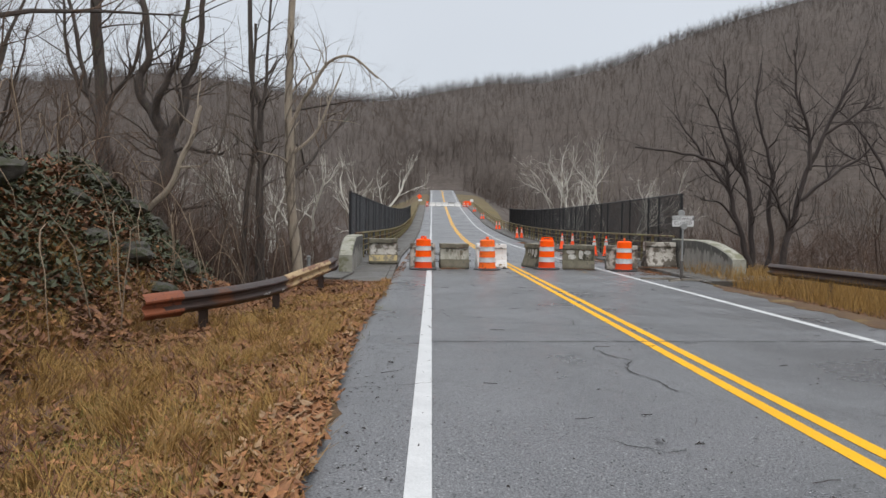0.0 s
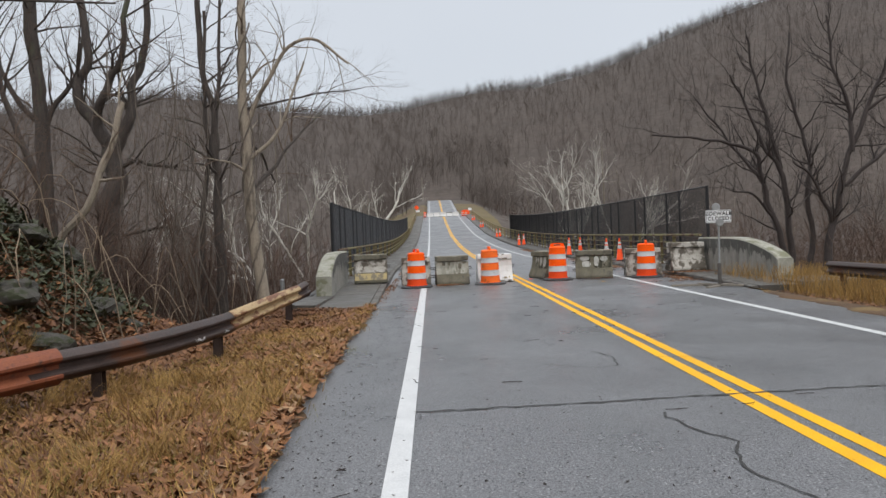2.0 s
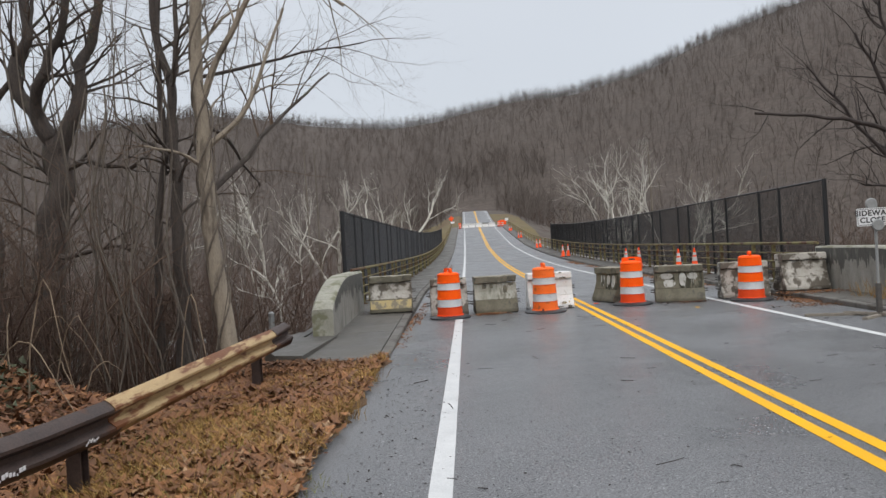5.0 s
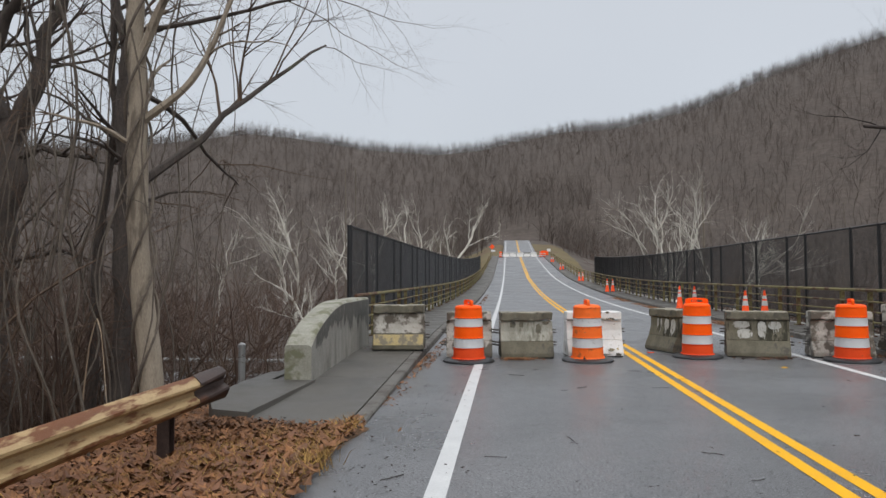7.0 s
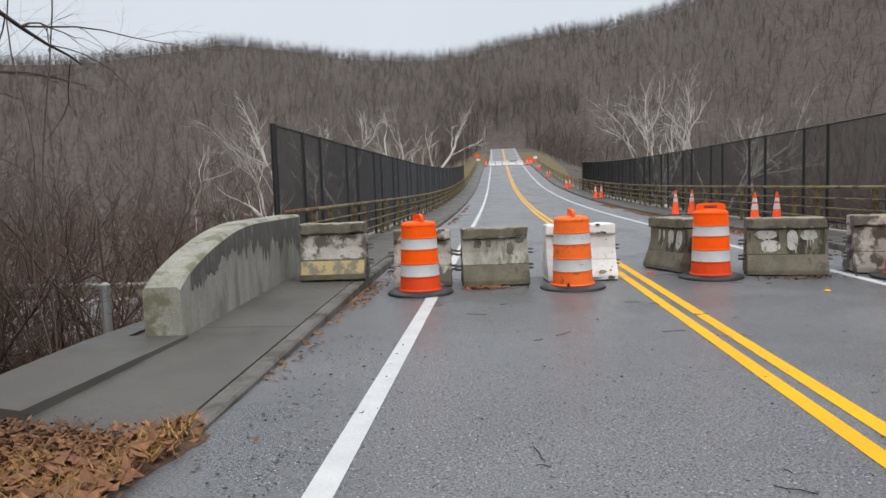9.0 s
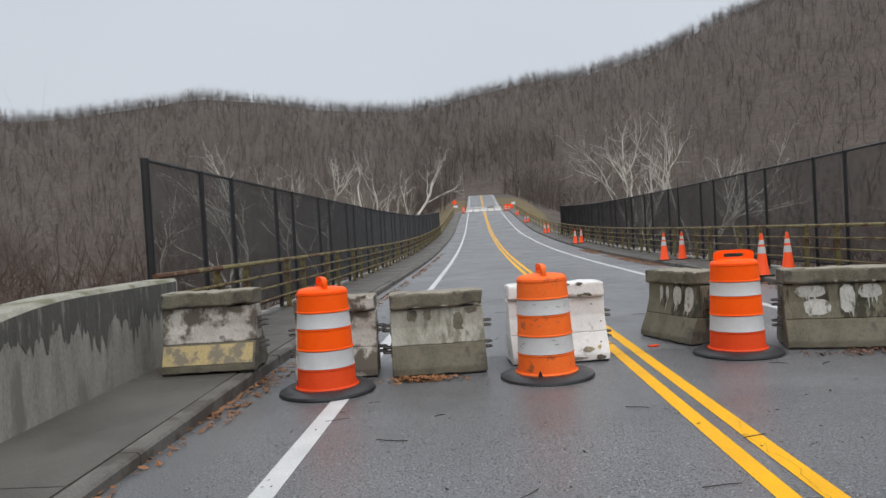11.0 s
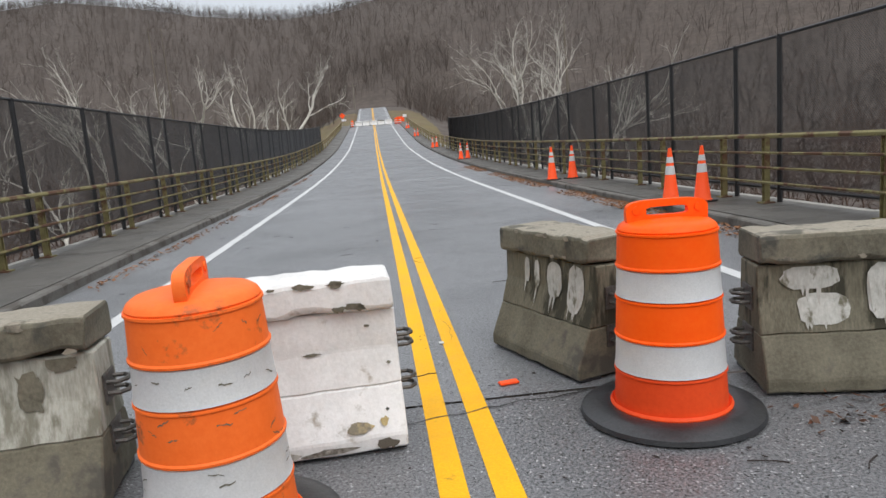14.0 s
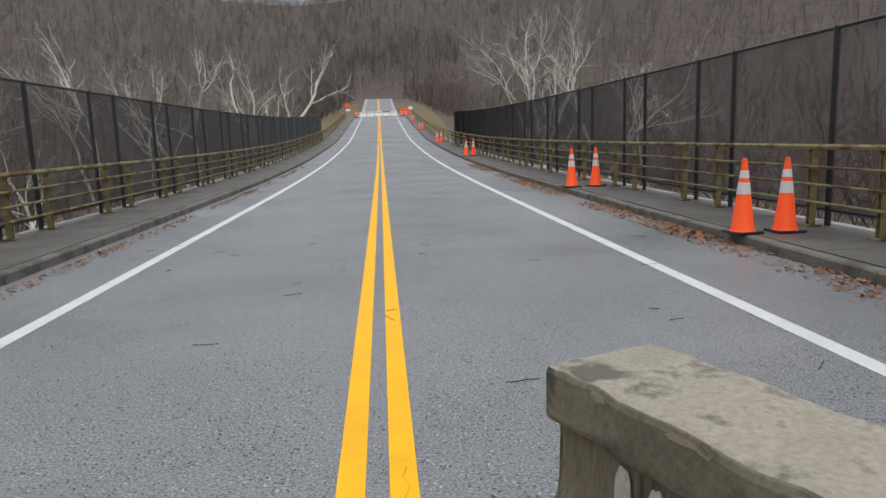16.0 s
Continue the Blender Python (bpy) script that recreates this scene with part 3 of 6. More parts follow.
# ---- black mesh fences ----
def mesh_fence(x, y_first, y0, y1, top=2.70):
    ob = thing("mesh_fence", "tall black chain-link safety fence behind the railing", "fence", group="safety fences", kind="structure")
    ys, k = [y0], math.floor((y0 - y_first) / 3.95) - 1
    while y_first + k * 3.95 < y1:
        for d in (0.0, 1.32):
            y = y_first + k * 3.95 + d
            if y0 + 0.4 < y < y1 - 0.4:
                ys.append(y)
        k += 1
    ys.append(y1)
    for y in ys:
        g = Geo()
        end = y in (y0, y1)
        g.tube([(x, y, rz(y) - 0.35), (x, y, rz(y) + top + 0.02)], 0.055 if end else 0.042, 8)
        part("post", g, FENCE, ob)
    for h in (top, 0.35):
        g = Geo()
        g.tube([(x, y, rz(y) + h) for y in ys], 0.026, 6)
        part("rail", g, FENCE, ob)
    for a, b in zip(ys, ys[1:]):
        g = Geo()
        za, zb = rz(a), rz(b)
        h0, h1, sp, r = 0.30, top - 0.01, 0.046, 0.0034
        H = h1 - h0
        n = int((b - a + H) / sp)
        for d in (1, -1):
            for i in range(n):
                s = -H + (i + 0.5) * sp if d == 1 else (i + 0.5) * sp
                u0, u1 = s, s + d * H
                # clip the slanting wire to the bay
                t0, t1 = 0.0, 1.0
                lo, hi = (0 - u0) / (u1 - u0), (b - a - u0) / (u1 - u0)
                lo, hi = min(lo, hi), max(lo, hi)
                t0, t1 = max(t0, lo), min(t1, hi)
                if t1 - t0 < 0.01:
                    continue
                p = [(x + d * 0.003, a + u0 + (u1 - u0) * t, za + (zb - za) * (u0 + (u1 - u0) * t) / (b - a) + h0 + H * t) for t in (t0, t1)]
                g.tube(p, r, 3, False)
        me = bpy.data.meshes.new("mesh_panel")
        me.from_pydata(g.v, [], g.f)
        me.materials.append(FENCE)
        o = new("mesh_panel", me)
        o.parent = ob
    return ob


mesh_fence(FENCE_LX, 34.55, 24.85, 95, 2.63)
mesh_fence(FENCE_RX, 30.85, 24.45, 79)


# ---- traffic drums ----
def drum(m, tone, low, handle_turn, label, dent=False):
    ob = thing("traffic_drum", label, "traffic drum", m, "traffic drums")
    z = 0.05
    bands = [(0.0, 0.208, low), (0.208, 0.378, REFLECT), (0.378, 0.583, tone), (0.583, 0.733, REFLECT), (0.733, 0.915, tone)]

    def rad(h):
        return 0.280 - 0.040 * h / 0.915

    for a, b, mt in bands:
        g = Geo()
        ra, rb = rad(a), rad(b)
        pr = [(ra - 0.012, z + a), (ra + 0.006, z + a + 0.006), (ra + 0.002, z + a + 0.02), (rb + 0.002, z + b - 0.02), (rb + 0.005, z + b - 0.006), (rb - 0.012, z + b)]
        if mt is not REFLECT:
            # raised lips above and below the reflective sheeting
            pr = [(ra - 0.012, z + a), (ra + 0.008, z + a + 0.002), (ra + 0.009, z + a + 0.011), (ra + 0.002, z + a + 0.018), (rb + 0.002, z + b - 0.018), (rb + 0.009, z + b - 0.011), (rb + 0.008, z + b - 0.002), (rb - 0.012, z + b)]
            if a == 0:
                pr = [(ra - 0.012, z), (ra + 0.024, z + 0.002), (ra + 0.026, z + 0.02), (ra + 0.016, z + 0.034)] + pr[3:]
        g.turn(pr, 44)
        g.smooth = True
        part("white_band" if mt is REFLECT else "orange_band", g, mt, ob, "white reflective band" if mt is REFLECT else "")
    g = Geo()
    r = rad(0.915)
    g.turn([(r - 0.004, z + 0.91), (r + 0.002, z + 0.922), (r - 0.008, z + 0.94), (r - 0.03, z + 0.955), (r - 0.09, z + 0.966), (0.05, z + 0.972)], 44)
    g.smooth = True
    part("top_cap", g, tone, ob)
    # upright handle plate with a slot
    g = Geo()
    hz, n = z + 0.995, 32
    ring = []
    for hw, hh, p in ((0.205, 0.068, 0.5), (0.105, 0.021, 0.4)):
        for k in range(n):
            c, s = math.cos(k * math.tau / n), math.sin(k * math.tau / n)
            ring.append((hw * abs(c) ** p * (1 if c > 0 else -1), hz + (0.012 if hw < 0.15 else 0) + hh * abs(s) ** p * (1 if s > 0 else -1)))
    for yy in (-0.022, 0.022):
        g.v += [(a, yy, b) for a, b in ring]
    for k in range(n):
        q = (k + 1) % n
        g.f += [(k, q, n + q, n + k), (2 * n + q, 2 * n + k, 3 * n + k, 3 * n + q), (k, q, 2 * n + q, 2 * n + k), (n + q, n + k, 3 * n + k, 3 * n + q)]
    for s in (-1, 1):
        g.tube([(s * 0.155, -0.028, hz + 0.02), (s * 0.155, 0.028, hz + 0.02)], 0.02, 10)
    o = part("handle", g, tone, ob, smooth=True)
    o.rotation_euler = (0, 0, radians(handle_turn))
    g = Geo()
    g.turn([(0.27, 0.0), (0.44, 0.0), (0.462, 0.012), (0.455, 0.035), (0.40, 0.062), (0.335, 0.072), (0.30, 0.062), (0.27, 0.055)], 48)
    g.smooth = True
    part("tyre_ring_base", g, RUBBER, ob, "black rubber tyre-sidewall base ring")
    return ob


drum(pose(-0.19, 22.76, 0, 0, 0, 0), ORANGE, ORANGE_LOW, 112, "orange traffic drum with white bands on black rubber base")
drum(pose(1.95, 22.98, 0, 0.8, -0.6, 0), ORANGE_OLD, ORANGE_OLD, 93, "faded scuffed orange and white traffic drum")
drum(pose(4.065, 23.71, 0, 0, 0, 0), ORANGE, ORANGE_LOW, -4, "bright orange traffic drum with white bands and slotted handle")
drum(pose(6.62, 23.25, 0, 0, 0, 0), ORANGE, ORANGE_LOW, 75, "orange traffic drum before a chipped white barrier")


# ---- short concrete barriers ----
def body_y(z):
    """Half thickness of a barrier's body at a height: upright above, flaring below."""
    return float(np.interp(z, [0.301, 0.47, 0.655], [0.205, 0.152, 0.142]))


def barrier(m, length, body_mat, cap_mat, foot_mat, label, patches=(), hooks=(1, -1), stripe=None, chips=6):
    ob = thing("concrete_barrier", label, "barrier", m @ Matrix.Diagonal((1, 1, 1.05, 1)), "concrete barriers")
    L = length / 2
    foot = [(-0.30, 0.02), (0.30, 0.02), (0.30, 0.085), (0.205, 0.30), (-0.205, 0.30), (-0.30, 0.085)]
    body = [(-0.205, 0.301), (0.205, 0.301), (0.152, 0.47), (0.142, 0.655), (-0.142, 0.655), (-0.152, 0.47)]
    cap = [(-0.165, 0.656), (0.165, 0.656), (0.19, 0.675), (0.19, 0.80), (0.175, 0.815), (-0.175, 0.815), (-0.19, 0.80), (-0.19, 0.675)]
    for nm, pr, mt in (("foot", foot, foot_mat), ("body", body, body_mat), ("cap", cap, cap_mat)):
        bm = bmesh.new()
        g = Geo().extrude(pr, -L, L)
        me = g.mesh(nm, mt)
        bm.from_mesh(me)
        bmesh.ops.bevel(bm, geom=bm.edges[:], offset=0.008, segments=1, affect="EDGES")
        bmesh.ops.subdivide_edges(bm, edges=[e for e in bm.edges if e.calc_length() > 0.4], cuts=23)
        rnd = random.Random(int(length * 1000) + len(nm))
        sd = rnd.uniform(0, 50)
        for v in bm.verts:
            q = noise.noise_vector(v.co * 9 + Vector((sd, sd, sd)))
            k = 1.8 if nm == "cap" else 1.0
            v.co += Vector((q.x * 0.007 * k, q.y * 0.005 * k, q.z * 0.008 * k))
            if nm == "cap":
                # bites out of the lip and the corners
                w = noise.noise(v.co * 6.5 + Vector((sd, 3, 1)))
                if v.co.z < 0.70 and abs(v.co.y) > 0.13:
                    v.co.z += 0.05 * max(0.0, w - 0.05)
                if abs(v.co.x) > L - 0.05:
                    v.co.x -= math.copysign(0.022 * max(0.0, w + 0.1), v.co.x)
                    v.co.z -= 0.025 * max(0.0, w) if v.co.z > 0.75 else 0.0
        bm.to_mesh(me)
        bm.free()
        # upward faces of unpainted caps take a paler tan than the sides
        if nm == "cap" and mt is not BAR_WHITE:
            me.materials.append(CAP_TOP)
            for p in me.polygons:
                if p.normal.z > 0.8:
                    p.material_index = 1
        o = new(nm, me)
        o.parent = ob
    for s in (-1, 1):
        for yy in (-0.2, 0.2):
            part("rubber_foot", Geo().box((s * (L - 0.09), yy, 0.011), (0.16, 0.14, 0.022)), RUBBER, ob)
    for s in hooks:
        for hz in (0.22, 0.44):
            g = Geo()
            for dz in (0, 0.05):
                g.tube([(s * (L - 0.02), -0.055, hz + dz), (s * (L + 0.06), -0.055, hz + dz), (s * (L + 0.09), -0.02, hz + dz), (s * (L + 0.09), 0.02, hz + dz), (s * (L + 0.06), 0.055, hz + dz), (s * (L - 0.02), 0.055, hz + dz)], 0.011, 6)
            g.box((s * (L + 0.004), 0, hz + 0.025), (0.012, 0.17, 0.13), None, 0.003)
            part("loop_connector", g, STEEL, ob, "rusty steel loop connector", True)
    for px, pz, w, h, f, *dark in patches:
        g = Geo()
        n = 22
        rnd = random.Random(int((px + 2) * 100))
        pts = []
        for k in range(n):
            a = k * math.tau / n
            q = 1 + (0.2 if dark else 0.06) * rnd.uniform(-1, 1)
            e = 0.4 if dark else 0.75
            x, z = px + w / 2 * abs(math.cos(a)) ** e * (1 if math.cos(a) > 0 else -1) * q, pz + h / 2 * abs(math.sin(a)) ** e * (1 if math.sin(a) > 0 else -1) * q
            pts.append((x, z))
        for x, z in pts:
            z = min(max(z, 0.315), 0.645)
            y = body_y(z) + 0.0085
            g.v.append((x, f * y, z))
        g.f = [tuple(range(n))]
        for c in range(0 if dark else 3 if w > 0.09 else 1):
            # a run of wash trailing down
            dx, ln, hw = px + w * rnd.uniform(-0.35, 0.35), rnd.uniform(0.04, 0.13), rnd.uniform(0.005, 0.013)
            top, low_end = pz - h * 0.3, max(0.318, pz - h / 2 - ln)
            if low_end < top:
                g.add([(dx + u, f * (body_y(zz) + 0.0088), zz) for u, zz in ((-hw, top), (hw, top), (hw * 0.8, (top + low_end) / 2), (0, low_end), (-hw * 0.9, (top + low_end) / 2))], [(0, 1, 2, 3, 4)])
        part("stain" if dark else "paint_patch", g, BAR_CAP if dark else PATCH, ob, "dark damp stain" if dark else "pale whitewash patch")
    rnd = random.Random(int(abs(m.translation.x) * 77) + 3)
    for k in range(chips):
        # broken spots along the lip and the ends
        g, n = Geo(), 11
        cx, cz, rw, rh = rnd.uniform(-L + 0.05, L - 0.05), rnd.choice((0.68, 0.69, 0.80)), rnd.uniform(0.012, 0.05), rnd.uniform(0.006, 0.02)
        for a in range(n):
            q = rnd.uniform(0.6, 1.25)
            x, z = min(max(cx + rw * q * math.cos(a * math.tau / n), -L), L), cz + rh * q * math.sin(a * math.tau / n)
            g.v.append((x, -0.1995, z))
        g.f = [tuple(range(n))]
        part("chip", g, BAR_CAP if body_mat in (BAR_WHITE, BAR_CHIP) else CAP_TOP, ob, "broken chip in the lip")
    if stripe:
        g = Geo()
        for z0, z1, y0, y1 in ((0.10, 0.285, 0.302, 0.214),):
            g.add([(-L + 0.02, -y0, z0), (L - 0.02, -y0, z0), (L - 0.02, -y1 - 0.006, z1), (-L + 0.02, -y1 - 0.006, z1)], [(0, 1, 2, 3)])
        part("ochre_stripe", g, OCHRE, ob, "flaking ochre paint stripe")
    return ob


SW = 0.135
barrier(pose(-1.57, 23.52, SW, 0, 0, 4), 0.98, BAR_CHIP, BAR_CAP, BAR_FOOT, "dirty white barrier with ochre stripe on the sidewalk", (), (1,), stripe=True)
barrier(pose(-0.23, 23.58, 0, 0, 0, 5), 0.86, BAR_CHIP, BAR_CHIP, BAR_CHIP, "short chipped white barrier behind an orange drum")
barrier(pose(0.85, 23.54, 0, 0, 0, 6), 0.98, BAR_PALE, BAR_CAP, BAR_FOOT, "short pale grey concrete barrier with dark cap", ((-0.26, 0.60, 0.10, 0.12, -1, 1), (-0.10, 0.60, 0.08, 0.11, -1, 1), (0.22, 0.52, 0.10, 0.16, -1, 1), (0.36, 0.62, 0.12, 0.06, -1, 1)))
barrier(pose(2.14, 23.86, 0, 0, 0, 5), 1.05, BAR_WHITE, BAR_WHITE, BAR_WHITE, "white-painted concrete barrier with flaking edges", (), (1,), None, 16)
barrier(pose(3.83, 24.80, 0, 0, 0, -70), 1.02, BAR_GREY, BAR_CAP, BAR_FOOT, "mossy grey concrete barrier set askew with whitewash patches", ((-0.22, 0.55, 0.06, 0.16, -1), (-0.10, 0.54, 0.06, 0.17, -1), (0.10, 0.53, 0.16, 0.22, -1), (0.33, 0.50, 0.16, 0.28, -1)))
barrier(pose(5.21, 23.92, 0, 0, 0, -12), 1.10, BAR_GREY, BAR_CAP, BAR_FOOT, "mossy grey concrete barrier with whitewash patches", ((-0.28, 0.58, 0.30, 0.12, -1), (-0.22, 0.42, 0.26, 0.16, -1), (0.08, 0.50, 0.15, 0.28, -1), (0.30, 0.57, 0.22, 0.14, -1)))
barrier(pose(6.72, 23.95, 0, 0, 0, -8), 1.05, BAR_CHIP, BAR_CHIP, BAR_CHIP, "chipped dirty white barrier near the curb")
barrier(pose(7.98, 23.75, SW, 0, 0, 4), 1.05, BAR_CHIP, BAR_CHIP, BAR_CHIP, "dirty white barrier on the far sidewalk", (), (-1,))


def scab(name, cx, cz, w, h, y_at, material, parent, seed, label):
    """A ragged patch lying on a face whose depth at each height is y_at(z)."""
    q = random.Random(seed)
    pts = [(cx + w / 2 * math.cos(a) * q.uniform(0.55, 1.1), cz + h / 2 * math.sin(a) * q.uniform(0.55, 1.1)) for a in np.linspace(0, math.tau, 15)[:-1]]
    return part(name, Geo().add([(x, y_at(z), z) for x, z in pts], [tuple(range(14))]), material, parent, label)


white = bpy.data.objects["concrete_barrier.003"]
for k, (cx, cz, w, h) in enumerate(((0.30, 0.135, 0.14, 0.06), (0.42, 0.15, 0.05, 0.05))):
    scab("ochre_scab", cx, cz, w, h, lambda z: -0.30 + 0.095 * (z - 0.085) / 0.215 - 0.012, OCHRE, white, k, "bare ochre patch where the paint flaked")
for k, (cx, cz, w, h) in enumerate(((-0.2, 0.05, 0.5, 0.05), (0.15, 0.045, 0.3, 0.04), (0.42, 0.05, 0.15, 0.06))):
    scab("dirt_scab", cx, cz, w, h, lambda z: -0.311, BAR_CHIP, white, 10 + k, "dirty bare concrete along the foot")
for k, (cx, cz, w) in enumerate(((0.1, 0.47, 0.10), (-0.15, 0.52, 0.06), (0.38, 0.58, 0.03), (0.47, 0.40, 0.025), (0.44, 0.2, 0.02))):
    scab("flake", cx, cz, w, 0.018, lambda z: -body_y(z) - 0.010 if z > 0.3 else -0.265, BAR_CAP, white, 20 + k, "dark flake in the white paint")
old = bpy.data.objects["traffic_drum.001"]
rnd = random.Random(19)
for k in range(26):
    # scuffs and scratches round the drum
    h0 = rnd.choice((rnd.uniform(0.26, 0.36), rnd.uniform(0.62, 0.71), rnd.uniform(0.78, 0.88), rnd.uniform(0.40, 0.56)))
    a0, ln, g = rnd.uniform(3.4, 6.2), rnd.uniform(0.05, 0.22), Geo()
    rise = rnd.uniform(-0.03, 0.03)
    for i in range(6):
        a, hh = a0 + ln * i / 5, h0 + rise * i / 5 + rnd.uniform(-0.004, 0.004)
        rr, t = 0.280 - 0.040 * hh / 0.915 + 0.0045, rnd.uniform(0.0008, 0.0035)
        g.v += [(rr * math.cos(a), rr * math.sin(a), 0.05 + hh - t), (rr * math.cos(a), rr * math.sin(a), 0.05 + hh + t)]
    g.f = [(2 * i, 2 * i + 2, 2 * i + 3, 2 * i + 1) for i in range(5)]
    part("scuff", g, BAR_CAP, old, "dark scuff on the faded plastic")
g = Geo()
for i in range(9):
    a = 4.35 + 0.13 * i / 8
    g.v += [(0.287 * math.cos(a), 0.287 * math.sin(a), 0.056), (0.285 * math.cos(a), 0.285 * math.sin(a), 0.075 + 0.045 * math.sin(i / 8 * math.pi))]
g.f = [(2 * i, 2 * i + 2, 2 * i + 3, 2 * i + 1) for i in range(8)]
o = part("torn_gap", g, RUBBER, old, "dark torn gap at the drum's foot")
o.scale = (1.09, 1.09, 1)


# ---- cones ----
def cone():
    ob = thing("traffic_cone", "orange traffic cone with two white collars on the sidewalk", "traffic cone", group="traffic cones")
    H = 0.95

    def r(z):
        return 0.145 - 0.118 * (z - 0.03) / (H - 0.03)

    g = Geo().turn([(r(0.03) + 0.02, 0.028), (r(0.06), 0.06), (r(0.88), 0.88), (0.026, H - 0.004), (0.014, H)], 28)
    g.smooth = True
    part("body", g, CONE_ORANGE, ob)
    for a, b in ((0.50, 0.65), (0.70, 0.80)):
        g = Geo().turn([(r(a) - 0.004, a), (r(a) + 0.003, a + 0.002), (r(b) + 0.003, b - 0.002), (r(b) - 0.004, b)], 28)
        g.smooth = True
        part("white_collar", g, REFLECT, ob, "white reflective collar")
    g = Geo().box((0, 0, 0.016), (0.38, 0.38, 0.032), None, 0.01)
    part("base", g, RUBBER, ob, "black rubber base")
    return ob


spots = [(7.62, 31.85), (8.16, 31.80), (7.72, 40.3), (8.33, 40.3), (7.75, 62), (8.2, 62.3), (7.85, 83), (8.25, 83.4), (7.8, 108), (8.2, 108.5), (7.8, 128), (8.15, 128.4)]
first = cone()
first.matrix_basis = pose(*spots[0], rz(spots[0][1]) + 0.135, 0, 0, 8)
for i, (x, y) in enumerate(spots[1:]):
    copy_thing(first, pose(x, y, rz(y) + 0.135, 0, 0, 17 * i))


# ---- guardrails ----
def w_profile(t=0.0):
    """Section of a two-fold beam: (outward, height) around its mid height."""
    return [(0.0, -0.155), (0.045, -0.125), (0.083, -0.085), (0.083, -0.062), (0.02, -0.02), (0.02, 0.02), (0.083, 0.062), (0.083, 0.085), (0.045, 0.125), (0.0, 0.155)]


def beam(path, material, ob, twist=None, name="beam", scale=1.0):
    """A bent sheet swept along (x, y, z) points; its folds face +x of the road side."""
    g = Geo()
    pr = w_profile()
    k = len(pr)
    for i, p in enumerate(path):
        a, b = path[max(i - 1, 0)], path[min(i + 1, len(path) - 1)]
        d = Vector((b[0] - a[0], b[1] - a[1], 0)).normalized()
        out = Vector((d.y, -d.x, 0)) * ob.get("side", 1)
        tw = radians(twist[i]) if twist else 0
        for depth in (0.0, -0.006):
            for u, h in pr:
                uu, hh = (u + depth) * math.cos(tw) - h * math.sin(tw), (u + depth) * math.sin(tw) + h * math.cos(tw)
                g.v.append((p[0] + out.x * uu * scale, p[1] + out.y * uu * scale, p[2] + hh * scale))
    n = len(path)
    for i in range(n - 1):
        o = i * 2 * k
        for j in range(k - 1):
            g.f.append((o + j, o + j + 1, o + 2 * k + j + 1, o + 2 * k + j))
            g.f.append((o + k + j + 1, o + k + j, o + 3 * k + j, o + 3 * k + j + 1))
        for j in (0, k - 1):
            g.f.append((o + j, o + k + j, o + 3 * k + j, o + 2 * k + j))
    for o in (0, (n - 1) * 2 * k):
        for j in range(k - 1):
            g.f.append((o + j, o + j + 1, o + k + j + 1, o + k + j))
    return part(name, g, material, ob, smooth=True)


guard = thing("guardrail", "rusted steel guardrail, dark and faded yellow, bent at its end", "guardrail", kind="structure")
guard["side"] = 1.0
path = [(-3.84, 9.2, 0.30), (-3.66, 9.46, 0.31), (-3.45, 9.8, 0.32), (-3.16, 10.4, 0.325), (-2.93, 11.1, 0.33), (-2.75, 12.0, 0.335), (-2.655, 12.8, 0.345)]
beam(path[1:], RUST, guard)
o = beam(path[:2] + [(-3.50, 9.72, 0.315)], RUST_RED, guard, [-8, -4, 0], "end_terminal", 1.2)
tagged(o, "red-rusted flared end piece")
beam([(-2.66, 12.72, 0.352), (-2.57, 14.2, 0.39), (-2.47, 15.6, 0.43), (-2.40, 16.5, 0.45)], RUST_TAN, guard)
o = beam([(-2.40, 16.45, 0.455), (-2.37, 16.7, 0.47), (-2.29, 16.86, 0.50)], RUST, guard, [0, 5, 18], "torn_end", 1.03)
for x, y in ((-3.30, 10.2), (-2.72, 12.45), (-2.50, 16.2)):
    g = Geo()
    zb, zt = float(land_z(x, y)) - 0.15, 0.46
    for s in (-1, 1):
        g.box((x - 0.03, y + s * 0.05, (zb + zt) / 2), (0.11, 0.012, zt - zb))
    g.box((x - 0.03, y, (zb + zt) / 2), (0.012, 0.1, zt - zb))
    part("post", g, RUST, guard)
for y0, w in ((11.55, 0.24), (12.35, 0.15)):
    g = Geo()
    rnd = random.Random(int(y0 * 10))
    for k in range(9):
        yy = y0 + w * k / 9
        x = np.interp(yy, [p[1] for p in path], [p[0] for p in path]) + 0.095
        z = np.interp(yy, [p[1] for p in path], [p[2] for p in path]) - 0.075 + rnd.uniform(-0.015, 0.015)
        s = rnd.uniform(0.008, 0.018)
        g.add([(x, yy - s, z - s), (x, yy + s, z - s), (x, yy + s, z + s), (x, yy - s, z + s)], [(0, 1, 2, 3)])
    part("white_scrape", g, SIGN_WHITE, guard, "scraped white mark")

guard2 = thing("guardrail", "long brown rusted steel guardrail above dry grass", "guardrail", kind="structure")
guard2["side"] = -1.0
beam([(8.95, 17.8, 0.44), (9.0, 16.6, 0.44), (9.08, 13.5, 0.45), (9.2, 10, 0.46), (9.35, 4, 0.46), (9.5, -12, 0.46)][::-1], RUST, guard2)
for y in (17.4, 15.3, 12.9, 10.5, 8.6, 6.7, 4.8):
    x = np.interp(y, [4, 10, 13.5, 16.6, 17.8], [9.35, 9.2, 9.08, 9.0, 8.95])
    zb = float(land_z(x, y)) - 0.1
    g = Geo()
    g.box((x + 0.06, y, (zb + 0.57) / 2), (0.10, 0.09, 0.57 - zb), None, 0.006)
    part("post", g, RUST, guard2)


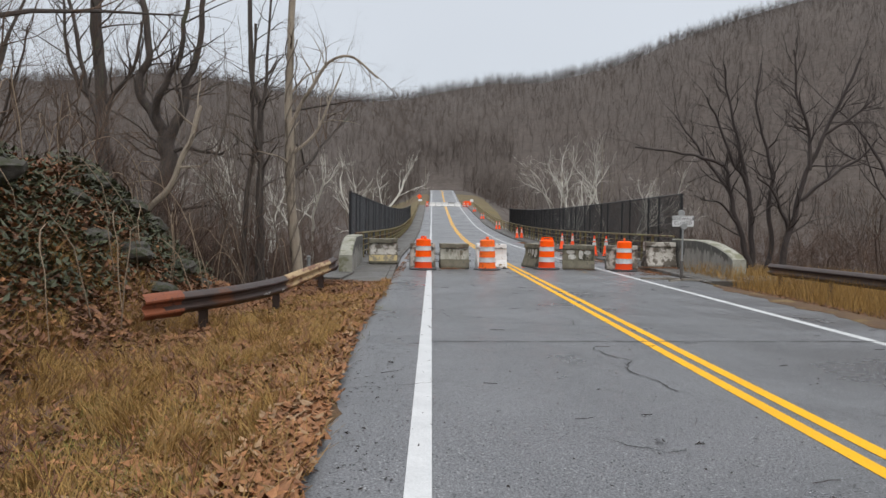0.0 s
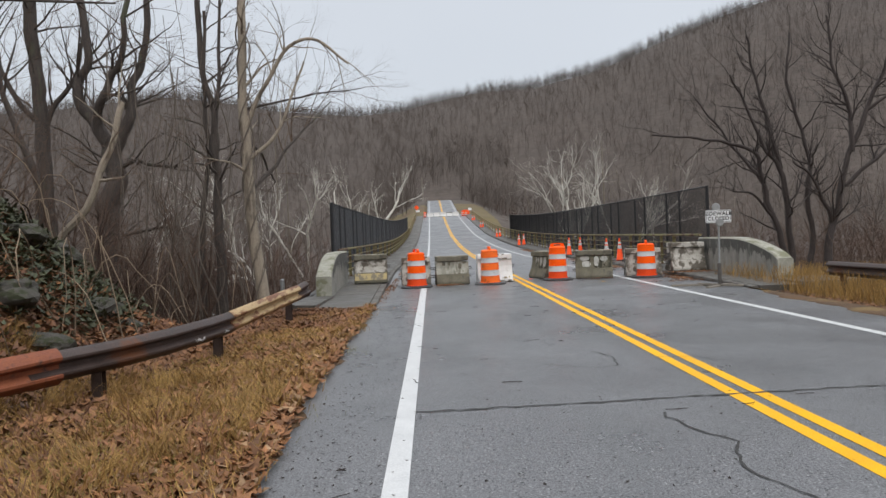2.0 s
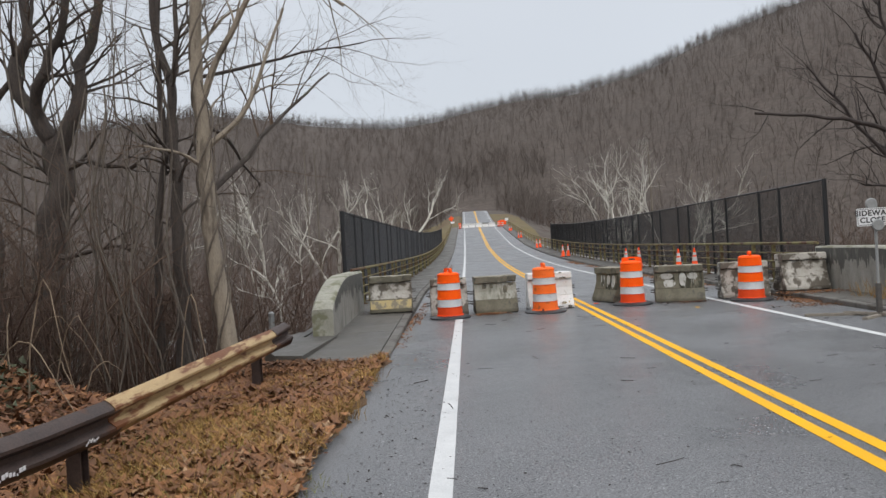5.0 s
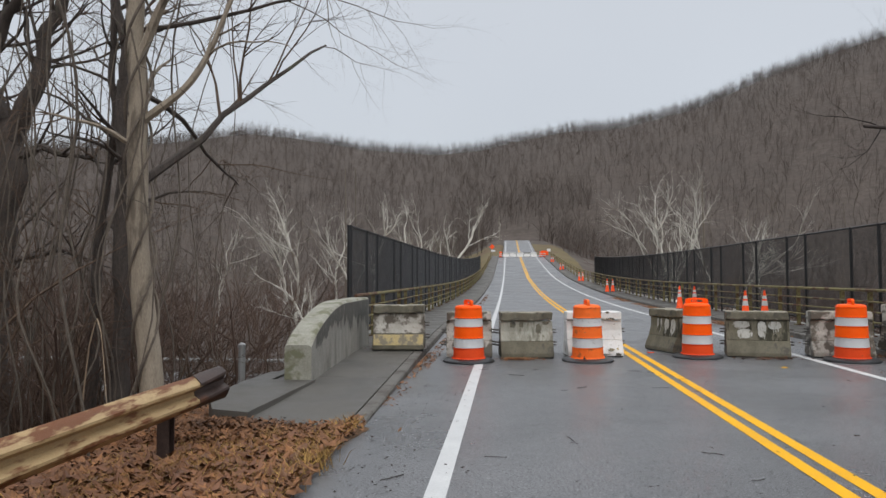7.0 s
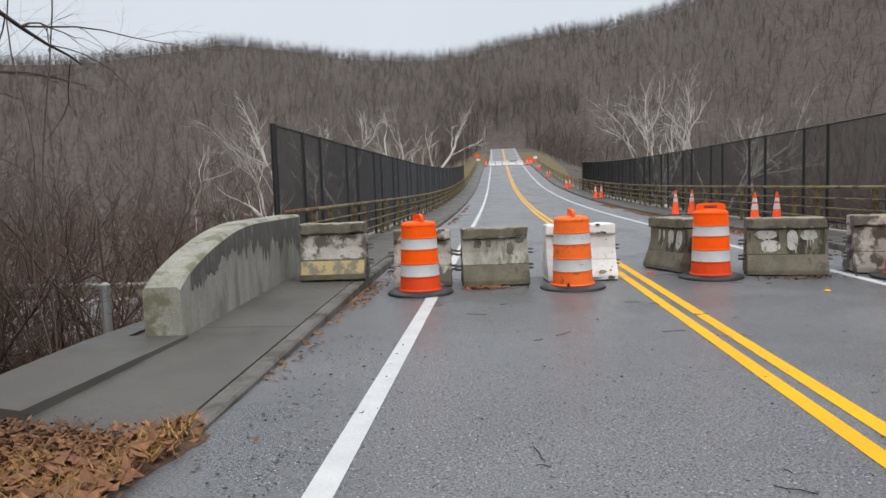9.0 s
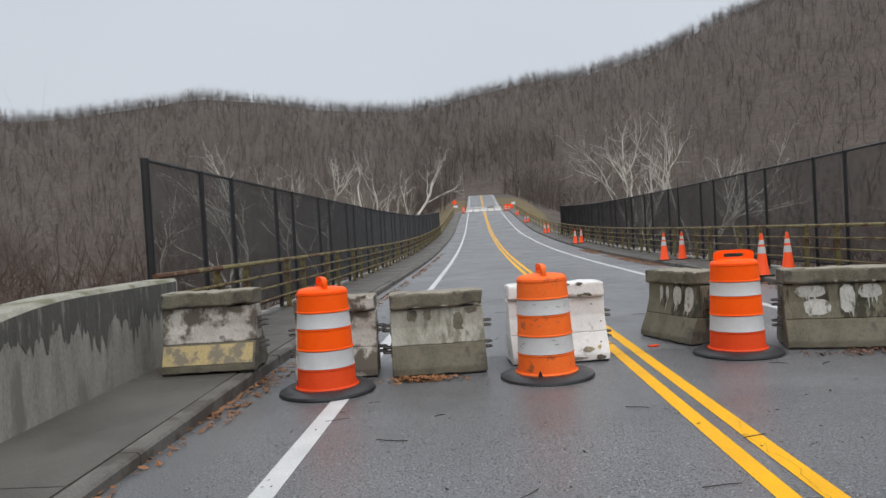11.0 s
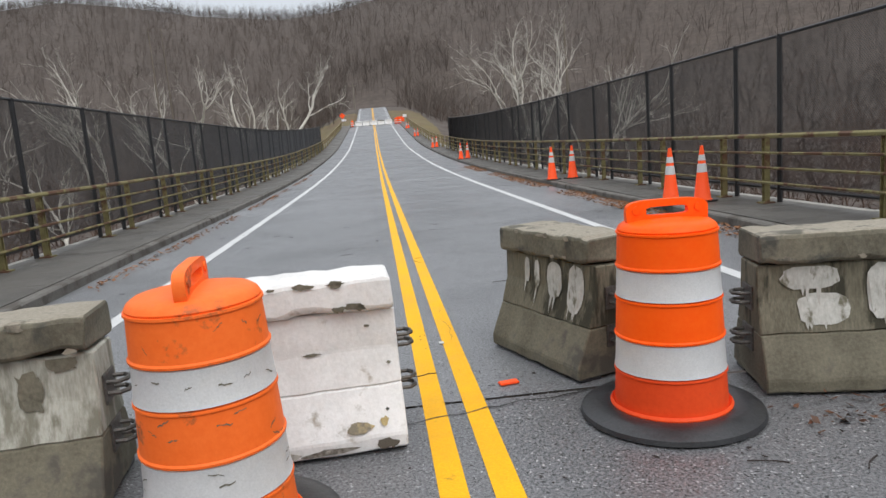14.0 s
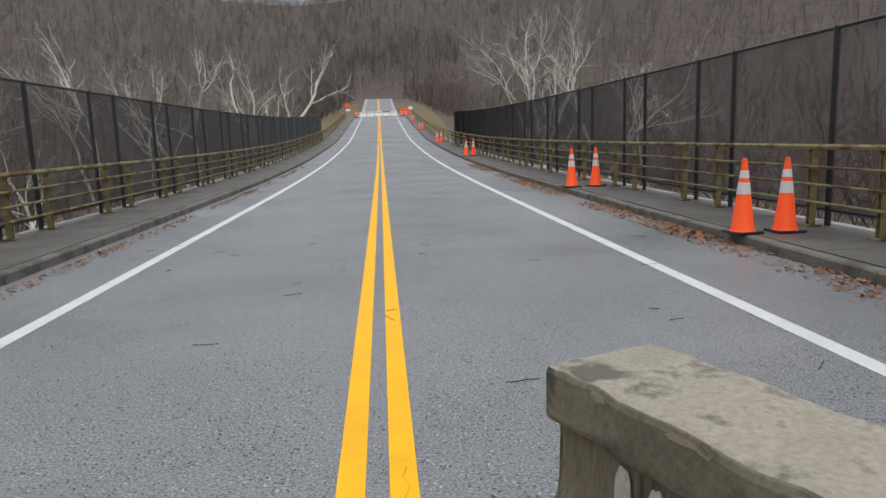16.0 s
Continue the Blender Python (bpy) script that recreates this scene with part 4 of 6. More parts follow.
# ---- the sidewalk sign ----
def letters(body, size, m, parent, name):
    cu = bpy.data.curves.new(name, "FONT")
    cu.body, cu.size, cu.align_x, cu.align_y, cu.extrude, cu.space_character = body, size, "CENTER", "CENTER", 0.0015, 1.12
    cu.materials.append(SIGN_BLACK)
    cu.offset = 0.004
    o = new(name, cu)
    o.parent, o.matrix_local = parent, m
    return o


sign = thing("sidewalk_sign", "white sidewalk closed sign on a crossed timber stand", "sign", pose(7.15, 19.28, -0.02, 0, 0, -4))
g = Geo().tube([(0, 0, 0.03), (0.01, 0, 1.62)], 0.024, 8)
part("pole", g, GALV, sign)
g = Geo().box((0, 0, 0.30), (0.075, 0.075, 0.56), None, 0.006)
part("socket", g, STEEL, sign)
for m in (pose(0, 0, 0.035, 0, 0, 42), pose(0, 0, 0.06, 0, 0, 132)):
    part("leg", Geo().box(None, (1.15, 0.085, 0.05), m, 0.006), TIMBER, sign)
part("leg", Geo().box(None, (2.5, 0.09, 0.05), pose(0.2, 0.25, 0.04, 0, 0, -8), 0.006), TIMBER, sign)
g = Geo()
w, h, r = 0.30, 0.15, 0.03
oc = [(sx * (w - r) + r * math.cos(a), sz * (h - r) + r * math.sin(a)) for sx, sz, a0 in ((1, 1, 0), (-1, 1, 90), (-1, -1, 180), (1, -1, 270)) for a in np.radians(np.linspace(a0, a0 + 90, 5))]
g.extrude([(p, q + 1.70) for p, q in oc], -0.034, -0.028, "y")
panel = part("panel", g, SIGN_WHITE, sign)
g = Geo()
for s in (-1, 1):
    g.box((0, -0.0355, 1.70 + s * (h - 0.018)), (2 * w - 0.05, 0.002, 0.009))
    g.box((s * (w - 0.018), -0.0355, 1.70), (0.009, 0.002, 2 * h - 0.05))
part("border", g, SIGN_BLACK, panel)
letters("SIDEWALK", 0.125, pose(0, -0.0365, 1.762, 90, 0, 0), panel, "word")
letters("CLOSED", 0.125, pose(0, -0.0365, 1.645, 90, 0, 0), panel, "word")
g = Geo().turn([(0.0, -0.02), (0.085, -0.02), (0.10, 0.0), (0.085, 0.02), (0.0, 0.02)], 20, False)
o = part("warning_lamp", g, GALV, sign, "dull round lamp behind the panel", True)
o.matrix_local = pose(0.02, -0.06, 1.56, 90, 0, 0)
o = part("warning_lamp", g, GALV, sign, "dull round lamp behind the panel", True)
o.matrix_local = pose(-0.04, 0.0, 1.92, 90, 0, 0)
part("lamp_bracket", Geo().box((-0.04, 0.0, 1.845), (0.22, 0.03, 0.03), None, 0.006), GALV, sign)


# ---- bare trees ----
def grow(g, p, d, length, r, level, rnd, segs, up=0.12, wander=0.22, kids=(3, 5), ratio=0.62, sides=(8, 6, 4, 3, 3, 3), depth=4, first=0.35, tw=None, limbs=None):
    """A branch and, from it, its own branches; the two last orders go into tw, the twig mesh."""
    pts, rad = [Vector(p)], [r]
    d = Vector(d).normalized()
    n = segs[min(level, len(segs) - 1)]
    for i in range(n):
        d = (d + Vector((rnd.uniform(-1, 1), rnd.uniform(-1, 1), rnd.uniform(-1, 1))) * wander + Vector((0, 0, up))).normalized()
        pts.append(pts[-1] + d * length / n)
        rad.append(r * (1 - (i + 1) / n * (0.45 if level == 0 else 0.72)))
    target = tw if (tw is not None and level >= 2) else g
    target.tube(pts, rad, sides[min(level, len(sides) - 1)], False)
    if level >= depth:
        return
    for k in range(rnd.randint(*kids)):
        t = rnd.uniform(first, 1.0) if k else 0.98
        i = min(int(t * n), n - 1)
        q = pts[i].lerp(pts[i + 1], t * n - i)
        base = (pts[i + 1] - pts[i]).normalized()
        side = base.orthogonal().normalized()
        side.rotate(Matrix.Rotation(rnd.uniform(0, math.tau), 3, base))
        ang = rnd.uniform(0.35, 0.95) if k else rnd.uniform(0.1, 0.35)
        nd = base * math.cos(ang) + side * math.sin(ang)
        gg = g
        if limbs is not None and level == 0:
            gg = Geo()
            gg.smooth = True
            limbs.append(gg)
        grow(gg, q, nd, length * ratio * rnd.uniform(0.7, 1.15), rad[i] * rnd.uniform(0.42, 0.66), level + 1, rnd, segs, up, wander, kids, ratio, sides, depth, first, tw, None)


def bare_tree(name, x, y, label, seed, stems, height, r, material, twigs=None, lean=(0, 0), depth=4, kids=(4, 6), first=0.35, zbase=None, spread_stems=0.3, wander=0.16, up=0.08, ratio=0.6):
    rnd = random.Random(seed)
    z = float(land_z(x, y)) if zbase is None else zbase
    ob = thing(name, label, "tree", pose(x, y, z - 0.1))
    for s in range(stems):
        g, tw, limbs = Geo(), Geo(), []
        g.smooth = True
        a = math.tau * s / max(stems, 1) + rnd.uniform(-0.5, 0.5)
        k = spread_stems if stems > 1 else 0.0
        d = Vector((math.cos(a) * k + lean[0], math.sin(a) * k + lean[1], 1))
        off = (math.cos(a) * r * 0.8, math.sin(a) * r * 0.8, 0) if stems > 1 else (0, 0, 0)
        hs = height * rnd.uniform(0.8, 1.05) if s else height
        grow(g, off, d, hs * 0.62, r * (1 if s == 0 else rnd.uniform(0.6, 0.9)), 0, rnd, (9, 7, 5, 4, 3), up, wander, kids, ratio, depth=depth, first=first, tw=tw, limbs=limbs)
        part("trunk", g, material, ob)
        for lg in limbs:
            part("limb", lg, material, ob)
        part("crown", tw, twigs or TWIG, ob, "fine bare twigs")
    return ob


def curve_through(pts, n=5):
    """Points on a smooth line through the given ones."""
    p = [Vector(q) for q in pts]
    p = [p[0] * 2 - p[1]] + p + [p[-1] * 2 - p[-2]]
    out = []
    for a, b, c, d in zip(p, p[1:], p[2:], p[3:]):
        for k in range(n):
            t = k / n
            out.append(0.5 * (2 * b + (c - a) * t + (2 * a - 5 * b + 4 * c - d) * t * t + (3 * b - a - 3 * c + d) * t ** 3))
    return out + [p[-2]]


def shaped_tree(name, label, base, limbs, material, twigs, seed, kids=(7, 10), length=1.6, up=0.05, wander=0.2, start=0.25, gnarl=0.02):
    """A tree of given limbs, each (first radius, last radius, (across, away, height)...), with branches and twigs growing from them."""
    rnd = random.Random(seed)
    z = float(land_z(*base))
    ob = thing(name, label, "tree", pose(base[0], base[1], z - 0.1))
    o = Vector((base[0], base[1], z - 0.1))
    for m, (r0, r1, *pts) in enumerate(limbs):
        line = curve_through([Vector((x, base[1] + y, h)) - o for x, y, h in pts])
        if m == 0:
            line[0].z = 0.0
        n = len(line)
        for i in range(1, n - 1):
            line[i] += noise.noise_vector(line[i] * 1.7 + Vector((seed, m, 0))) * gnarl * 2
        rad = [(r0 + (r1 - r0) * (i / (n - 1)) ** 0.8) * (1 + 0.10 * noise.noise(line[i] * 3)) for i in range(n)]
        if m == 0:
            rad[0] *= 1.5
        g, tw = Geo(), Geo()
        g.smooth = True
        g.tube(line, rad, 10 if r0 > 0.08 else 7, False)
        total = sum((b - a).length for a, b in zip(line, line[1:]))
        for k in range(int(rnd.randint(*kids) * min(1.4, 0.35 + total / 4))):
            t = rnd.uniform(start, 1.0) if k else 0.999
            i = min(int(t * (n - 1)), n - 2)
            d = (line[i + 1] - line[i]).normalized()
            side = d.orthogonal().normalized()
            side.rotate(Matrix.Rotation(rnd.uniform(0, math.tau), 3, d))
            ang = rnd.uniform(0.5, 1.15) if k else 0.15
            grow(g, line[i], d * math.cos(ang) + side * math.sin(ang), length * rnd.uniform(0.6, 1.25), min(rad[i] * 0.45, 0.035), 1, rnd, (9, 7, 5, 4, 3), up, wander, (3, 4), 0.58, depth=4, first=0.2, tw=tw)
        part("trunk" if m == 0 else "limb", g, material, ob)
        part("crown", tw, twigs, ob, "fine bare twigs")
    return ob


pale = shaped_tree("tree", "tall slender pale-barked bare tree wrapped in vines", (-3.26, 17.4), [
    (0.135, 0.075, (-3.26, 0, 0), (-3.40, 0, 1.2), (-3.49, 0, 2.1), (-3.52, 0.02, 3.5), (-3.57, 0.05, 4.3), (-3.56, 0.1, 5.4), (-3.5, 0.2, 8.0), (-3.4, 0.3, 11.0)),
    (0.05, 0.02, (-3.50, 0, 3.2), (-3.02, 0.1, 3.62), (-2.76, 0.15, 4.06), (-2.6, 0.2, 4.5), (-2.3, 0.3, 5.3)),
    (0.06, 0.025, (-3.54, 0, 3.8), (-3.29, -0.05, 4.35), (-3.0, -0.1, 4.8), (-2.5, -0.2, 5.5), (-1.9, -0.2, 5.6), (-1.3, -0.2, 5.1))], BARK_PALE, TWIG, 5, (6, 8), 1.1, -0.03, 0.2, 0.35, 0.012)
shaped_tree("tree", "bare dark tree with several vine-hung stems", (-4.72, 19.2), [
    (0.13, 0.06, (-4.72, 0, 0), (-4.70, 0, 1.3), (-4.69, 0, 2.6), (-4.71, 0, 3.8), (-4.75, 0.1, 4.6), (-5.01, 0.2, 5.6), (-5.1, 0.3, 8)),
    (0.075, 0.03, (-4.71, 0, 3.6), (-4.64, -0.1, 4.6), (-4.52, -0.1, 5.5), (-4.4, -0.1, 8)),
    (0.08, 0.04, (-5.2, 0.1, -1.0), (-5.13, 0.1, 1.8), (-5.0, 0.1, 2.9), (-4.87, 0.1, 3.8), (-4.95, 0.1, 4.7), (-4.9, 0.2, 7))], BARK, TWIG, 14, (9, 12), 1.2, -0.02, 0.26, 0.2, 0.03)
shaped_tree("tree", "big forked bare tree with thick dark stems", (-8.45, 21.5), [
    (0.34, 0.25, (-8.5, 0, 0), (-8.45, 0, 1.4), (-8.31, 0, 2.45), (-8.11, 0, 3.3), (-8.16, 0, 4.1)),
    (0.20, 0.09, (-8.16, 0, 3.9), (-8.45, 0.1, 4.6), (-8.96, 0.2, 5.3), (-9.03, 0.2, 6.0), (-8.83, 0.3, 6.7), (-9.1, 0.4, 9.0)),
    (0.15, 0.06, (-8.29, 0, 4.3), (-8.43, -0.2, 4.95), (-8.13, -0.4, 5.5), (-7.85, -0.5, 5.95), (-7.5, -0.6, 6.6), (-7.2, -0.7, 8.8)),
    (0.18, 0.08, (-8.15, 0, 3.95), (-7.74, 0, 4.66), (-7.59, 0.1, 5.35), (-7.57, 0.1, 5.8), (-7.29, 0.2, 6.6), (-7.0, 0.2, 9.2)),
    (0.075, 0.04, (-8.1, 0, 3.6), (-7.46, -0.2, 3.73), (-6.9, -0.3, 3.61), (-6.3, -0.4, 3.57)),
    (0.06, 0.03, (-8.3, 0, 1.9), (-7.5, -0.5, 1.8), (-6.7, -0.8, 2.0), (-6.1, -1.0, 1.85))], BARK, TWIG, 23, (8, 11), 1.7, 0.05, 0.24, 0.2, 0.05)
shaped_tree("tree", "tall grey bare tree at the wood's edge", (-11.0, 23.5), [
    (0.24, 0.17, (-11.0, 0, 0), (-11.04, 0, 2.2), (-11.07, 0, 5.0), (-11.14, 0, 6.5), (-11.28, 0, 8.4), (-11.2, 0.2, 12)),
    (0.10, 0.04, (-11.07, 0, 4.9), (-10.6, 0, 5.9), (-10.1, 0.1, 6.5), (-9.8, 0.1, 8.2)),
    (0.10, 0.04, (-11.1, 0, 5.2), (-11.7, -0.2, 6.0), (-12.1, -0.3, 7.2), (-12.2, -0.3, 9))], BARK, TWIG, 31, (7, 9), 1.8, 0.04, 0.22, 0.3, 0.04)
shaped_tree("tree", "bent pale dead stem leaning on the forked tree", (-6.1, 14.4), [
    (0.075, 0.05, (-6.1, 0, 0), (-5.94, 0, 1.5), (-5.45, 0, 2.16), (-5.1, 0, 2.87), (-4.94, 0, 3.2), (-4.8, 0.1, 3.9))], BARK_PALE, TWIG, 44, (2, 3), 0.8, 0.0, 0.25, 0.5, 0.02)
shaped_tree("tree", "slim dark tree leaning away from the road", (-8.26, 18.0), [
    (0.10, 0.04, (-8.26, 0, 0), (-8.25, 0, 1.7), (-8.24, 0, 2.95), (-8.44, 0, 3.65), (-8.81, 0, 4.65), (-8.97, 0, 5.35), (-9.2, 0, 6.5), (-9.6, 0, 8.5))], BARK, TWIG, 41, (9, 12), 1.4, 0.05, 0.24, 0.3, 0.03)
bare_tree("tree", -10.5, 14.5, "bare tree on the leafy bank", 46, 2, 12, 0.14, BARK, spread_stems=0.2, first=0.3, wander=0.2, up=0.05)
bare_tree("tree", -13.5, 20, "bare tree beyond the bank", 47, 2, 14, 0.17, BARK, spread_stems=0.24, first=0.3, wander=0.2, up=0.05)
shaped_tree("tree", "wide black-branched bare tree with several stems", (11.15, 23.6), [
    (0.11, 0.03, (11.1, 0, 0), (11.04, 0, 0.4), (10.55, 0, 1.85), (10.28, 0, 3.1), (10.05, -0.1, 3.6), (9.2, -0.2, 3.9), (8.3, -0.3, 4.08), (6.9, -0.4, 4.2)),
    (0.12, 0.03, (11.2, 0.1, -0.3), (11.23, 0.1, 0.5), (11.07, 0.1, 2.36), (10.89, 0.1, 3.28), (10.45, 0.1, 3.8), (9.95, 0.1, 5.0), (9.49, 0.1, 6.0)),
    (0.10, 0.03, (11.6, 0, -0.3), (11.8, 0, 0.7), (11.69, 0, 2.5), (11.81, 0, 3.4), (11.49, 0, 4.5), (11.18, 0, 5.8), (11.34, 0.1, 7.2)),
    (0.08, 0.03, (10.95, 0.1, 3.1), (10.67, 0.2, 4.56), (10.36, 0.3, 5.84), (10.12, 0.3, 7.2)),
    (0.05, 0.02, (10.6, 0, 1.7), (9.9, -0.2, 2.3), (9.2, -0.3, 2.5)),
    (0.06, 0.02, (10.4, 0, 2.6), (9.8, 0.3, 3.6), (9.0, 0.5, 4.8), (8.6, 0.6, 5.4))], BARK_BLACK, BARK_BLACK, 53, (11, 14), 1.25, 0.06, 0.26, 0.2, 0.04)
shaped_tree("tree", "black-branched bare tree beside the grass", (12.1, 23.2), [
    (0.13, 0.04, (12.0, 0, 0), (12.04, 0, 0.7), (12.2, 0, 1.37), (12.47, 0, 2.4), (12.88, 0, 3.65), (13.38, 0, 4.86), (13.96, 0, 6.06), (14.5, 0, 7.3)),
    (0.07, 0.03, (12.2, 0, 1.4), (11.83, -0.1, 2.3), (11.49, -0.2, 2.84), (10.97, -0.2, 3.25)),
    (0.07, 0.03, (12.6, 0, 2.5), (13.5, 0, 3.25), (14.5, 0.1, 3.85), (15.2, 0.1, 4.6)),
    (0.08, 0.03, (12.85, 0, 3.5), (12.84, 0.1, 4.9), (12.44, 0.2, 6.15), (12.3, 0.2, 7.6)),
    (0.06, 0.03, (13.3, 0, 4.7), (14.1, 0, 5.2), (14.8, 0, 5.8))], BARK_BLACK, BARK_BLACK, 57, (11, 14), 1.25, 0.06, 0.26, 0.2, 0.04)
bare_tree("tree", 16.2, 22.2, "black-branched bare tree beyond the guardrail", 61, 2, 9, 0.13, BARK_BLACK, BARK_BLACK, spread_stems=0.4, wander=0.22, first=0.25)

for z, d, ln, r, sd in ((3.9, (0.22, 1, 0.0), 3.4, 0.035, 3), (2.9, (0.55, 0.75, 0.75), 3.6, 0.05, 5), (4.6, (0.7, 0.4, 0.35), 2.6, 0.03, 9)):
    g, tw = Geo(), Geo()
    g.smooth = True
    grow(g, (-0.07 * z, 0.02 * z, z), d, ln, r, 1, random.Random(sd), (9, 8, 6, 5, 4), -0.02, 0.2, (5, 7), 0.5, depth=4, first=0.3, tw=tw)
    part("limb", g, BARK, pale)
    part("crown", tw, TWIG, pale, "fine drooping twigs")

# vines hanging on and about the pale tree
vines = thing("hanging_vines", "tangle of thin grey vines hanging from the trees", "vine", pose(-3.4, 17.2, float(land_z(-3.4, 17.2))))
rnd = random.Random(77)
for k in range(44):
    g = Geo()
    x, y = rnd.uniform(-2.9, 0.1), rnd.uniform(-0.9, 2.6)
    h = rnd.uniform(3.0, 7.0)
    pts = []
    sx, sy = rnd.uniform(-0.07, 0.10), rnd.uniform(-0.06, 0.06)
    for i in range(13):
        t = i / 12
        pts.append((x + sx * h * t + 0.12 * math.sin(t * 9 + k), y + sy * h * t + 0.10 * math.cos(t * 7 + 2 * k), h * t * (0.9 + 0.1 * math.sin(k)) - (0.0 if k % 3 else 0.0)))
    g.tube(pts, [rnd.uniform(0.006, 0.014)] * 13, 4, False)
    if k % 2 == 0:
        q = Vector(pts[rnd.randint(5, 11)])
        grow(g, q, (rnd.uniform(-1, 1), rnd.uniform(-1, 1), -0.2), rnd.uniform(0.6, 1.5), 0.006, 2, rnd, (5, 5, 5, 4), -0.12, 0.3, (2, 4), 0.6, depth=3)
    part("vine", g, VINE, vines)
g = Geo()
for k in range(3):
    g.tube([(0.10 - 0.20 * min(1, t * 0.15) + 0.14 * math.cos(t * 1.5 + k * 2.1), 0.2 + 0.14 * math.sin(t * 1.5 + k * 2.1), t * 0.45) for t in np.linspace(0, 14, 60)], 0.016, 5, False)
part("vine", g, VINE, vines, "thick vine wound round the trunk")


# ---- many bare trees in one mesh: the woods ----
def sapling(seed, h, r, depth, kids, segs=(4, 3, 2), sides=(4, 3, 3, 3), up=0.12, ratio=0.5, first=0.3, wander=0.16):
    g = Geo()
    grow(g, (0, 0, -0.3), (0, 0, 1), h * 0.72, r, 0, random.Random(seed), segs, up, wander, kids, ratio, sides, depth, first)
    tri = []
    for f in g.f:
        tri.append(f if len(f) == 4 else (f[0], f[1], f[2], f[2]))
    return np.array(g.v), np.array(tri)


def woods(name, label, places, models, material, category="woodland", scale=(0.75, 1.25), seed=1, zoff=0.0):
    """Bare trees scattered at the places (x, y), all in one mesh."""
    rs = np.random.RandomState(seed)
    V, F, o = [], [], 0
    zs = land_z(places[:, 0], places[:, 1]) + zoff
    for (x, y), z in zip(places, zs):
        v, f = models[rs.randint(len(models))]
        a, s = rs.uniform(0, math.tau), rs.uniform(*scale)
        c, n = math.cos(a), math.sin(a)
        w = v * s
        V.append(np.stack([w[:, 0] * c - w[:, 1] * n + x, w[:, 0] * n + w[:, 1] * c + y, w[:, 2] + z], 1))
        F.append(f + o)
        o += len(v)
    V, F = np.concatenate(V), np.concatenate(F)
    me = bpy.data.meshes.new(name)
    me.vertices.add(len(V))
    me.vertices.foreach_set("co", V.astype(np.float32).ravel())
    me.loops.add(F.size)
    me.loops.foreach_set("vertex_index", F.astype(np.int32).ravel())
    me.polygons.add(len(F))
    me.polygons.foreach_set("loop_start", np.arange(0, F.size, 4, dtype=np.int32))
    me.update(calc_edges=True)
    me.materials.append(material)
    return tagged(new(name, me), label, category, kind="stuff")


rs = np.random.RandomState(8)


def polar(n, r0, r1, a0, a1, k=1.0):
    r = r0 + (r1 - r0) * rs.uniform(0, 1, n) ** k
    a = np.radians(rs.uniform(a0, a1, n))
    return np.stack([1.5 + r * np.sin(a), 10 + r * np.cos(a)], 1)


def off_road(p, gap=9.0):
    side = np.where(p[:, 0] < 3, CURB_L - p[:, 0], p[:, 0] - CURB_R)
    return p[(side > gap) | (p[:, 1] > 262)]


far_models = [sapling(100 + i, 8.5, 0.065, 1, (11, 14), (2, 1), (2, 2), 0.05, 0.62, 0.12, 0.3) for i in range(14)]
ridge_models = [sapling(150 + i, 7, 0.055, 1, (10, 13), (2, 1), (2, 2), 0.05, 0.65, 0.12, 0.3) for i in range(14)]
mid_models = [sapling(200 + i, 13, 0.12, 3, (4, 5), (5, 3, 2, 1), (4, 3, 3, 3), 0.05, 0.5, 0.2, 0.26) for i in range(6)]
brush_models = [sapling(300 + i, 4.5, 0.032, 3, (4, 5), (5, 3, 2, 1), (3, 3, 3, 3), 0.0, 0.66, 0.05, 0.42) for i in range(8)]
low_brush = [sapling(400 + i, 4.5, 0.04, 2, (6, 7), (3, 2, 1), (3, 3, 3), 0.0, 0.62, 0.05, 0.4) for i in range(8)]
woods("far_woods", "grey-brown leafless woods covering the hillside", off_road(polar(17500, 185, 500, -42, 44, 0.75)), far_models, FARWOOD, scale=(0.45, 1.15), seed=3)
woods("ridge_woods", "fine leafless trees along the hill's crest", off_road(polar(14500, 430, 600, -42, 44, 0.65)), ridge_models, HAZED_RIDGEWOOD, scale=(0.38, 0.70), seed=13)
woods("pale_woods", "pale grey-tan bare trees standing among the darker woods", off_road(np.concatenate([polar(85, 120, 240, -38, -5), polar(85, 105, 230, 8, 42)]), 12), mid_models, TANWOOD, scale=(0.5, 1.05), seed=23)
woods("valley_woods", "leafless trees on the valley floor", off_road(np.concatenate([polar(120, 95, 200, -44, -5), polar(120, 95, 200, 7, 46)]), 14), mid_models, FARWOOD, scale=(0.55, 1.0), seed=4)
woods("far_brush", "reddish-brown brush below the woods", off_road(np.concatenate([polar(430, 48, 215, -45, -3.0), polar(430, 48, 215, 4.5, 48)]), 8), low_brush, FARWOOD_RED, scale=(0.7, 1.7), seed=5)
VB = np.concatenate([polar(330, 22, 75, -62, -12), polar(330, 22, 75, 16, 62)])
VB = VB[(VB[:, 1] < 37) | (VB[:, 1] > 56)]
woods("valley_brush", "dark brown brush on the slope under the bridge", off_road(VB, 5), low_brush, FARWOOD_RED, scale=(0.8, 1.7), seed=15)

CREST = np.concatenate([polar(420, 165, 300, -5.0, 6.5), polar(60, 235, 300, -4, 5)])
CREST = CREST[(CREST[:, 0] < -4.5) | (CREST[:, 0] > 10.5) | (CREST[:, 1] > 264)]
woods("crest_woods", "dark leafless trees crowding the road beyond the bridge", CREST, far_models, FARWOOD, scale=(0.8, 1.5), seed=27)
woods("crest_brush", "reddish brush beside the road beyond the bridge", CREST[::4], low_brush, FARWOOD_RED, scale=(0.6, 1.3), seed=28)

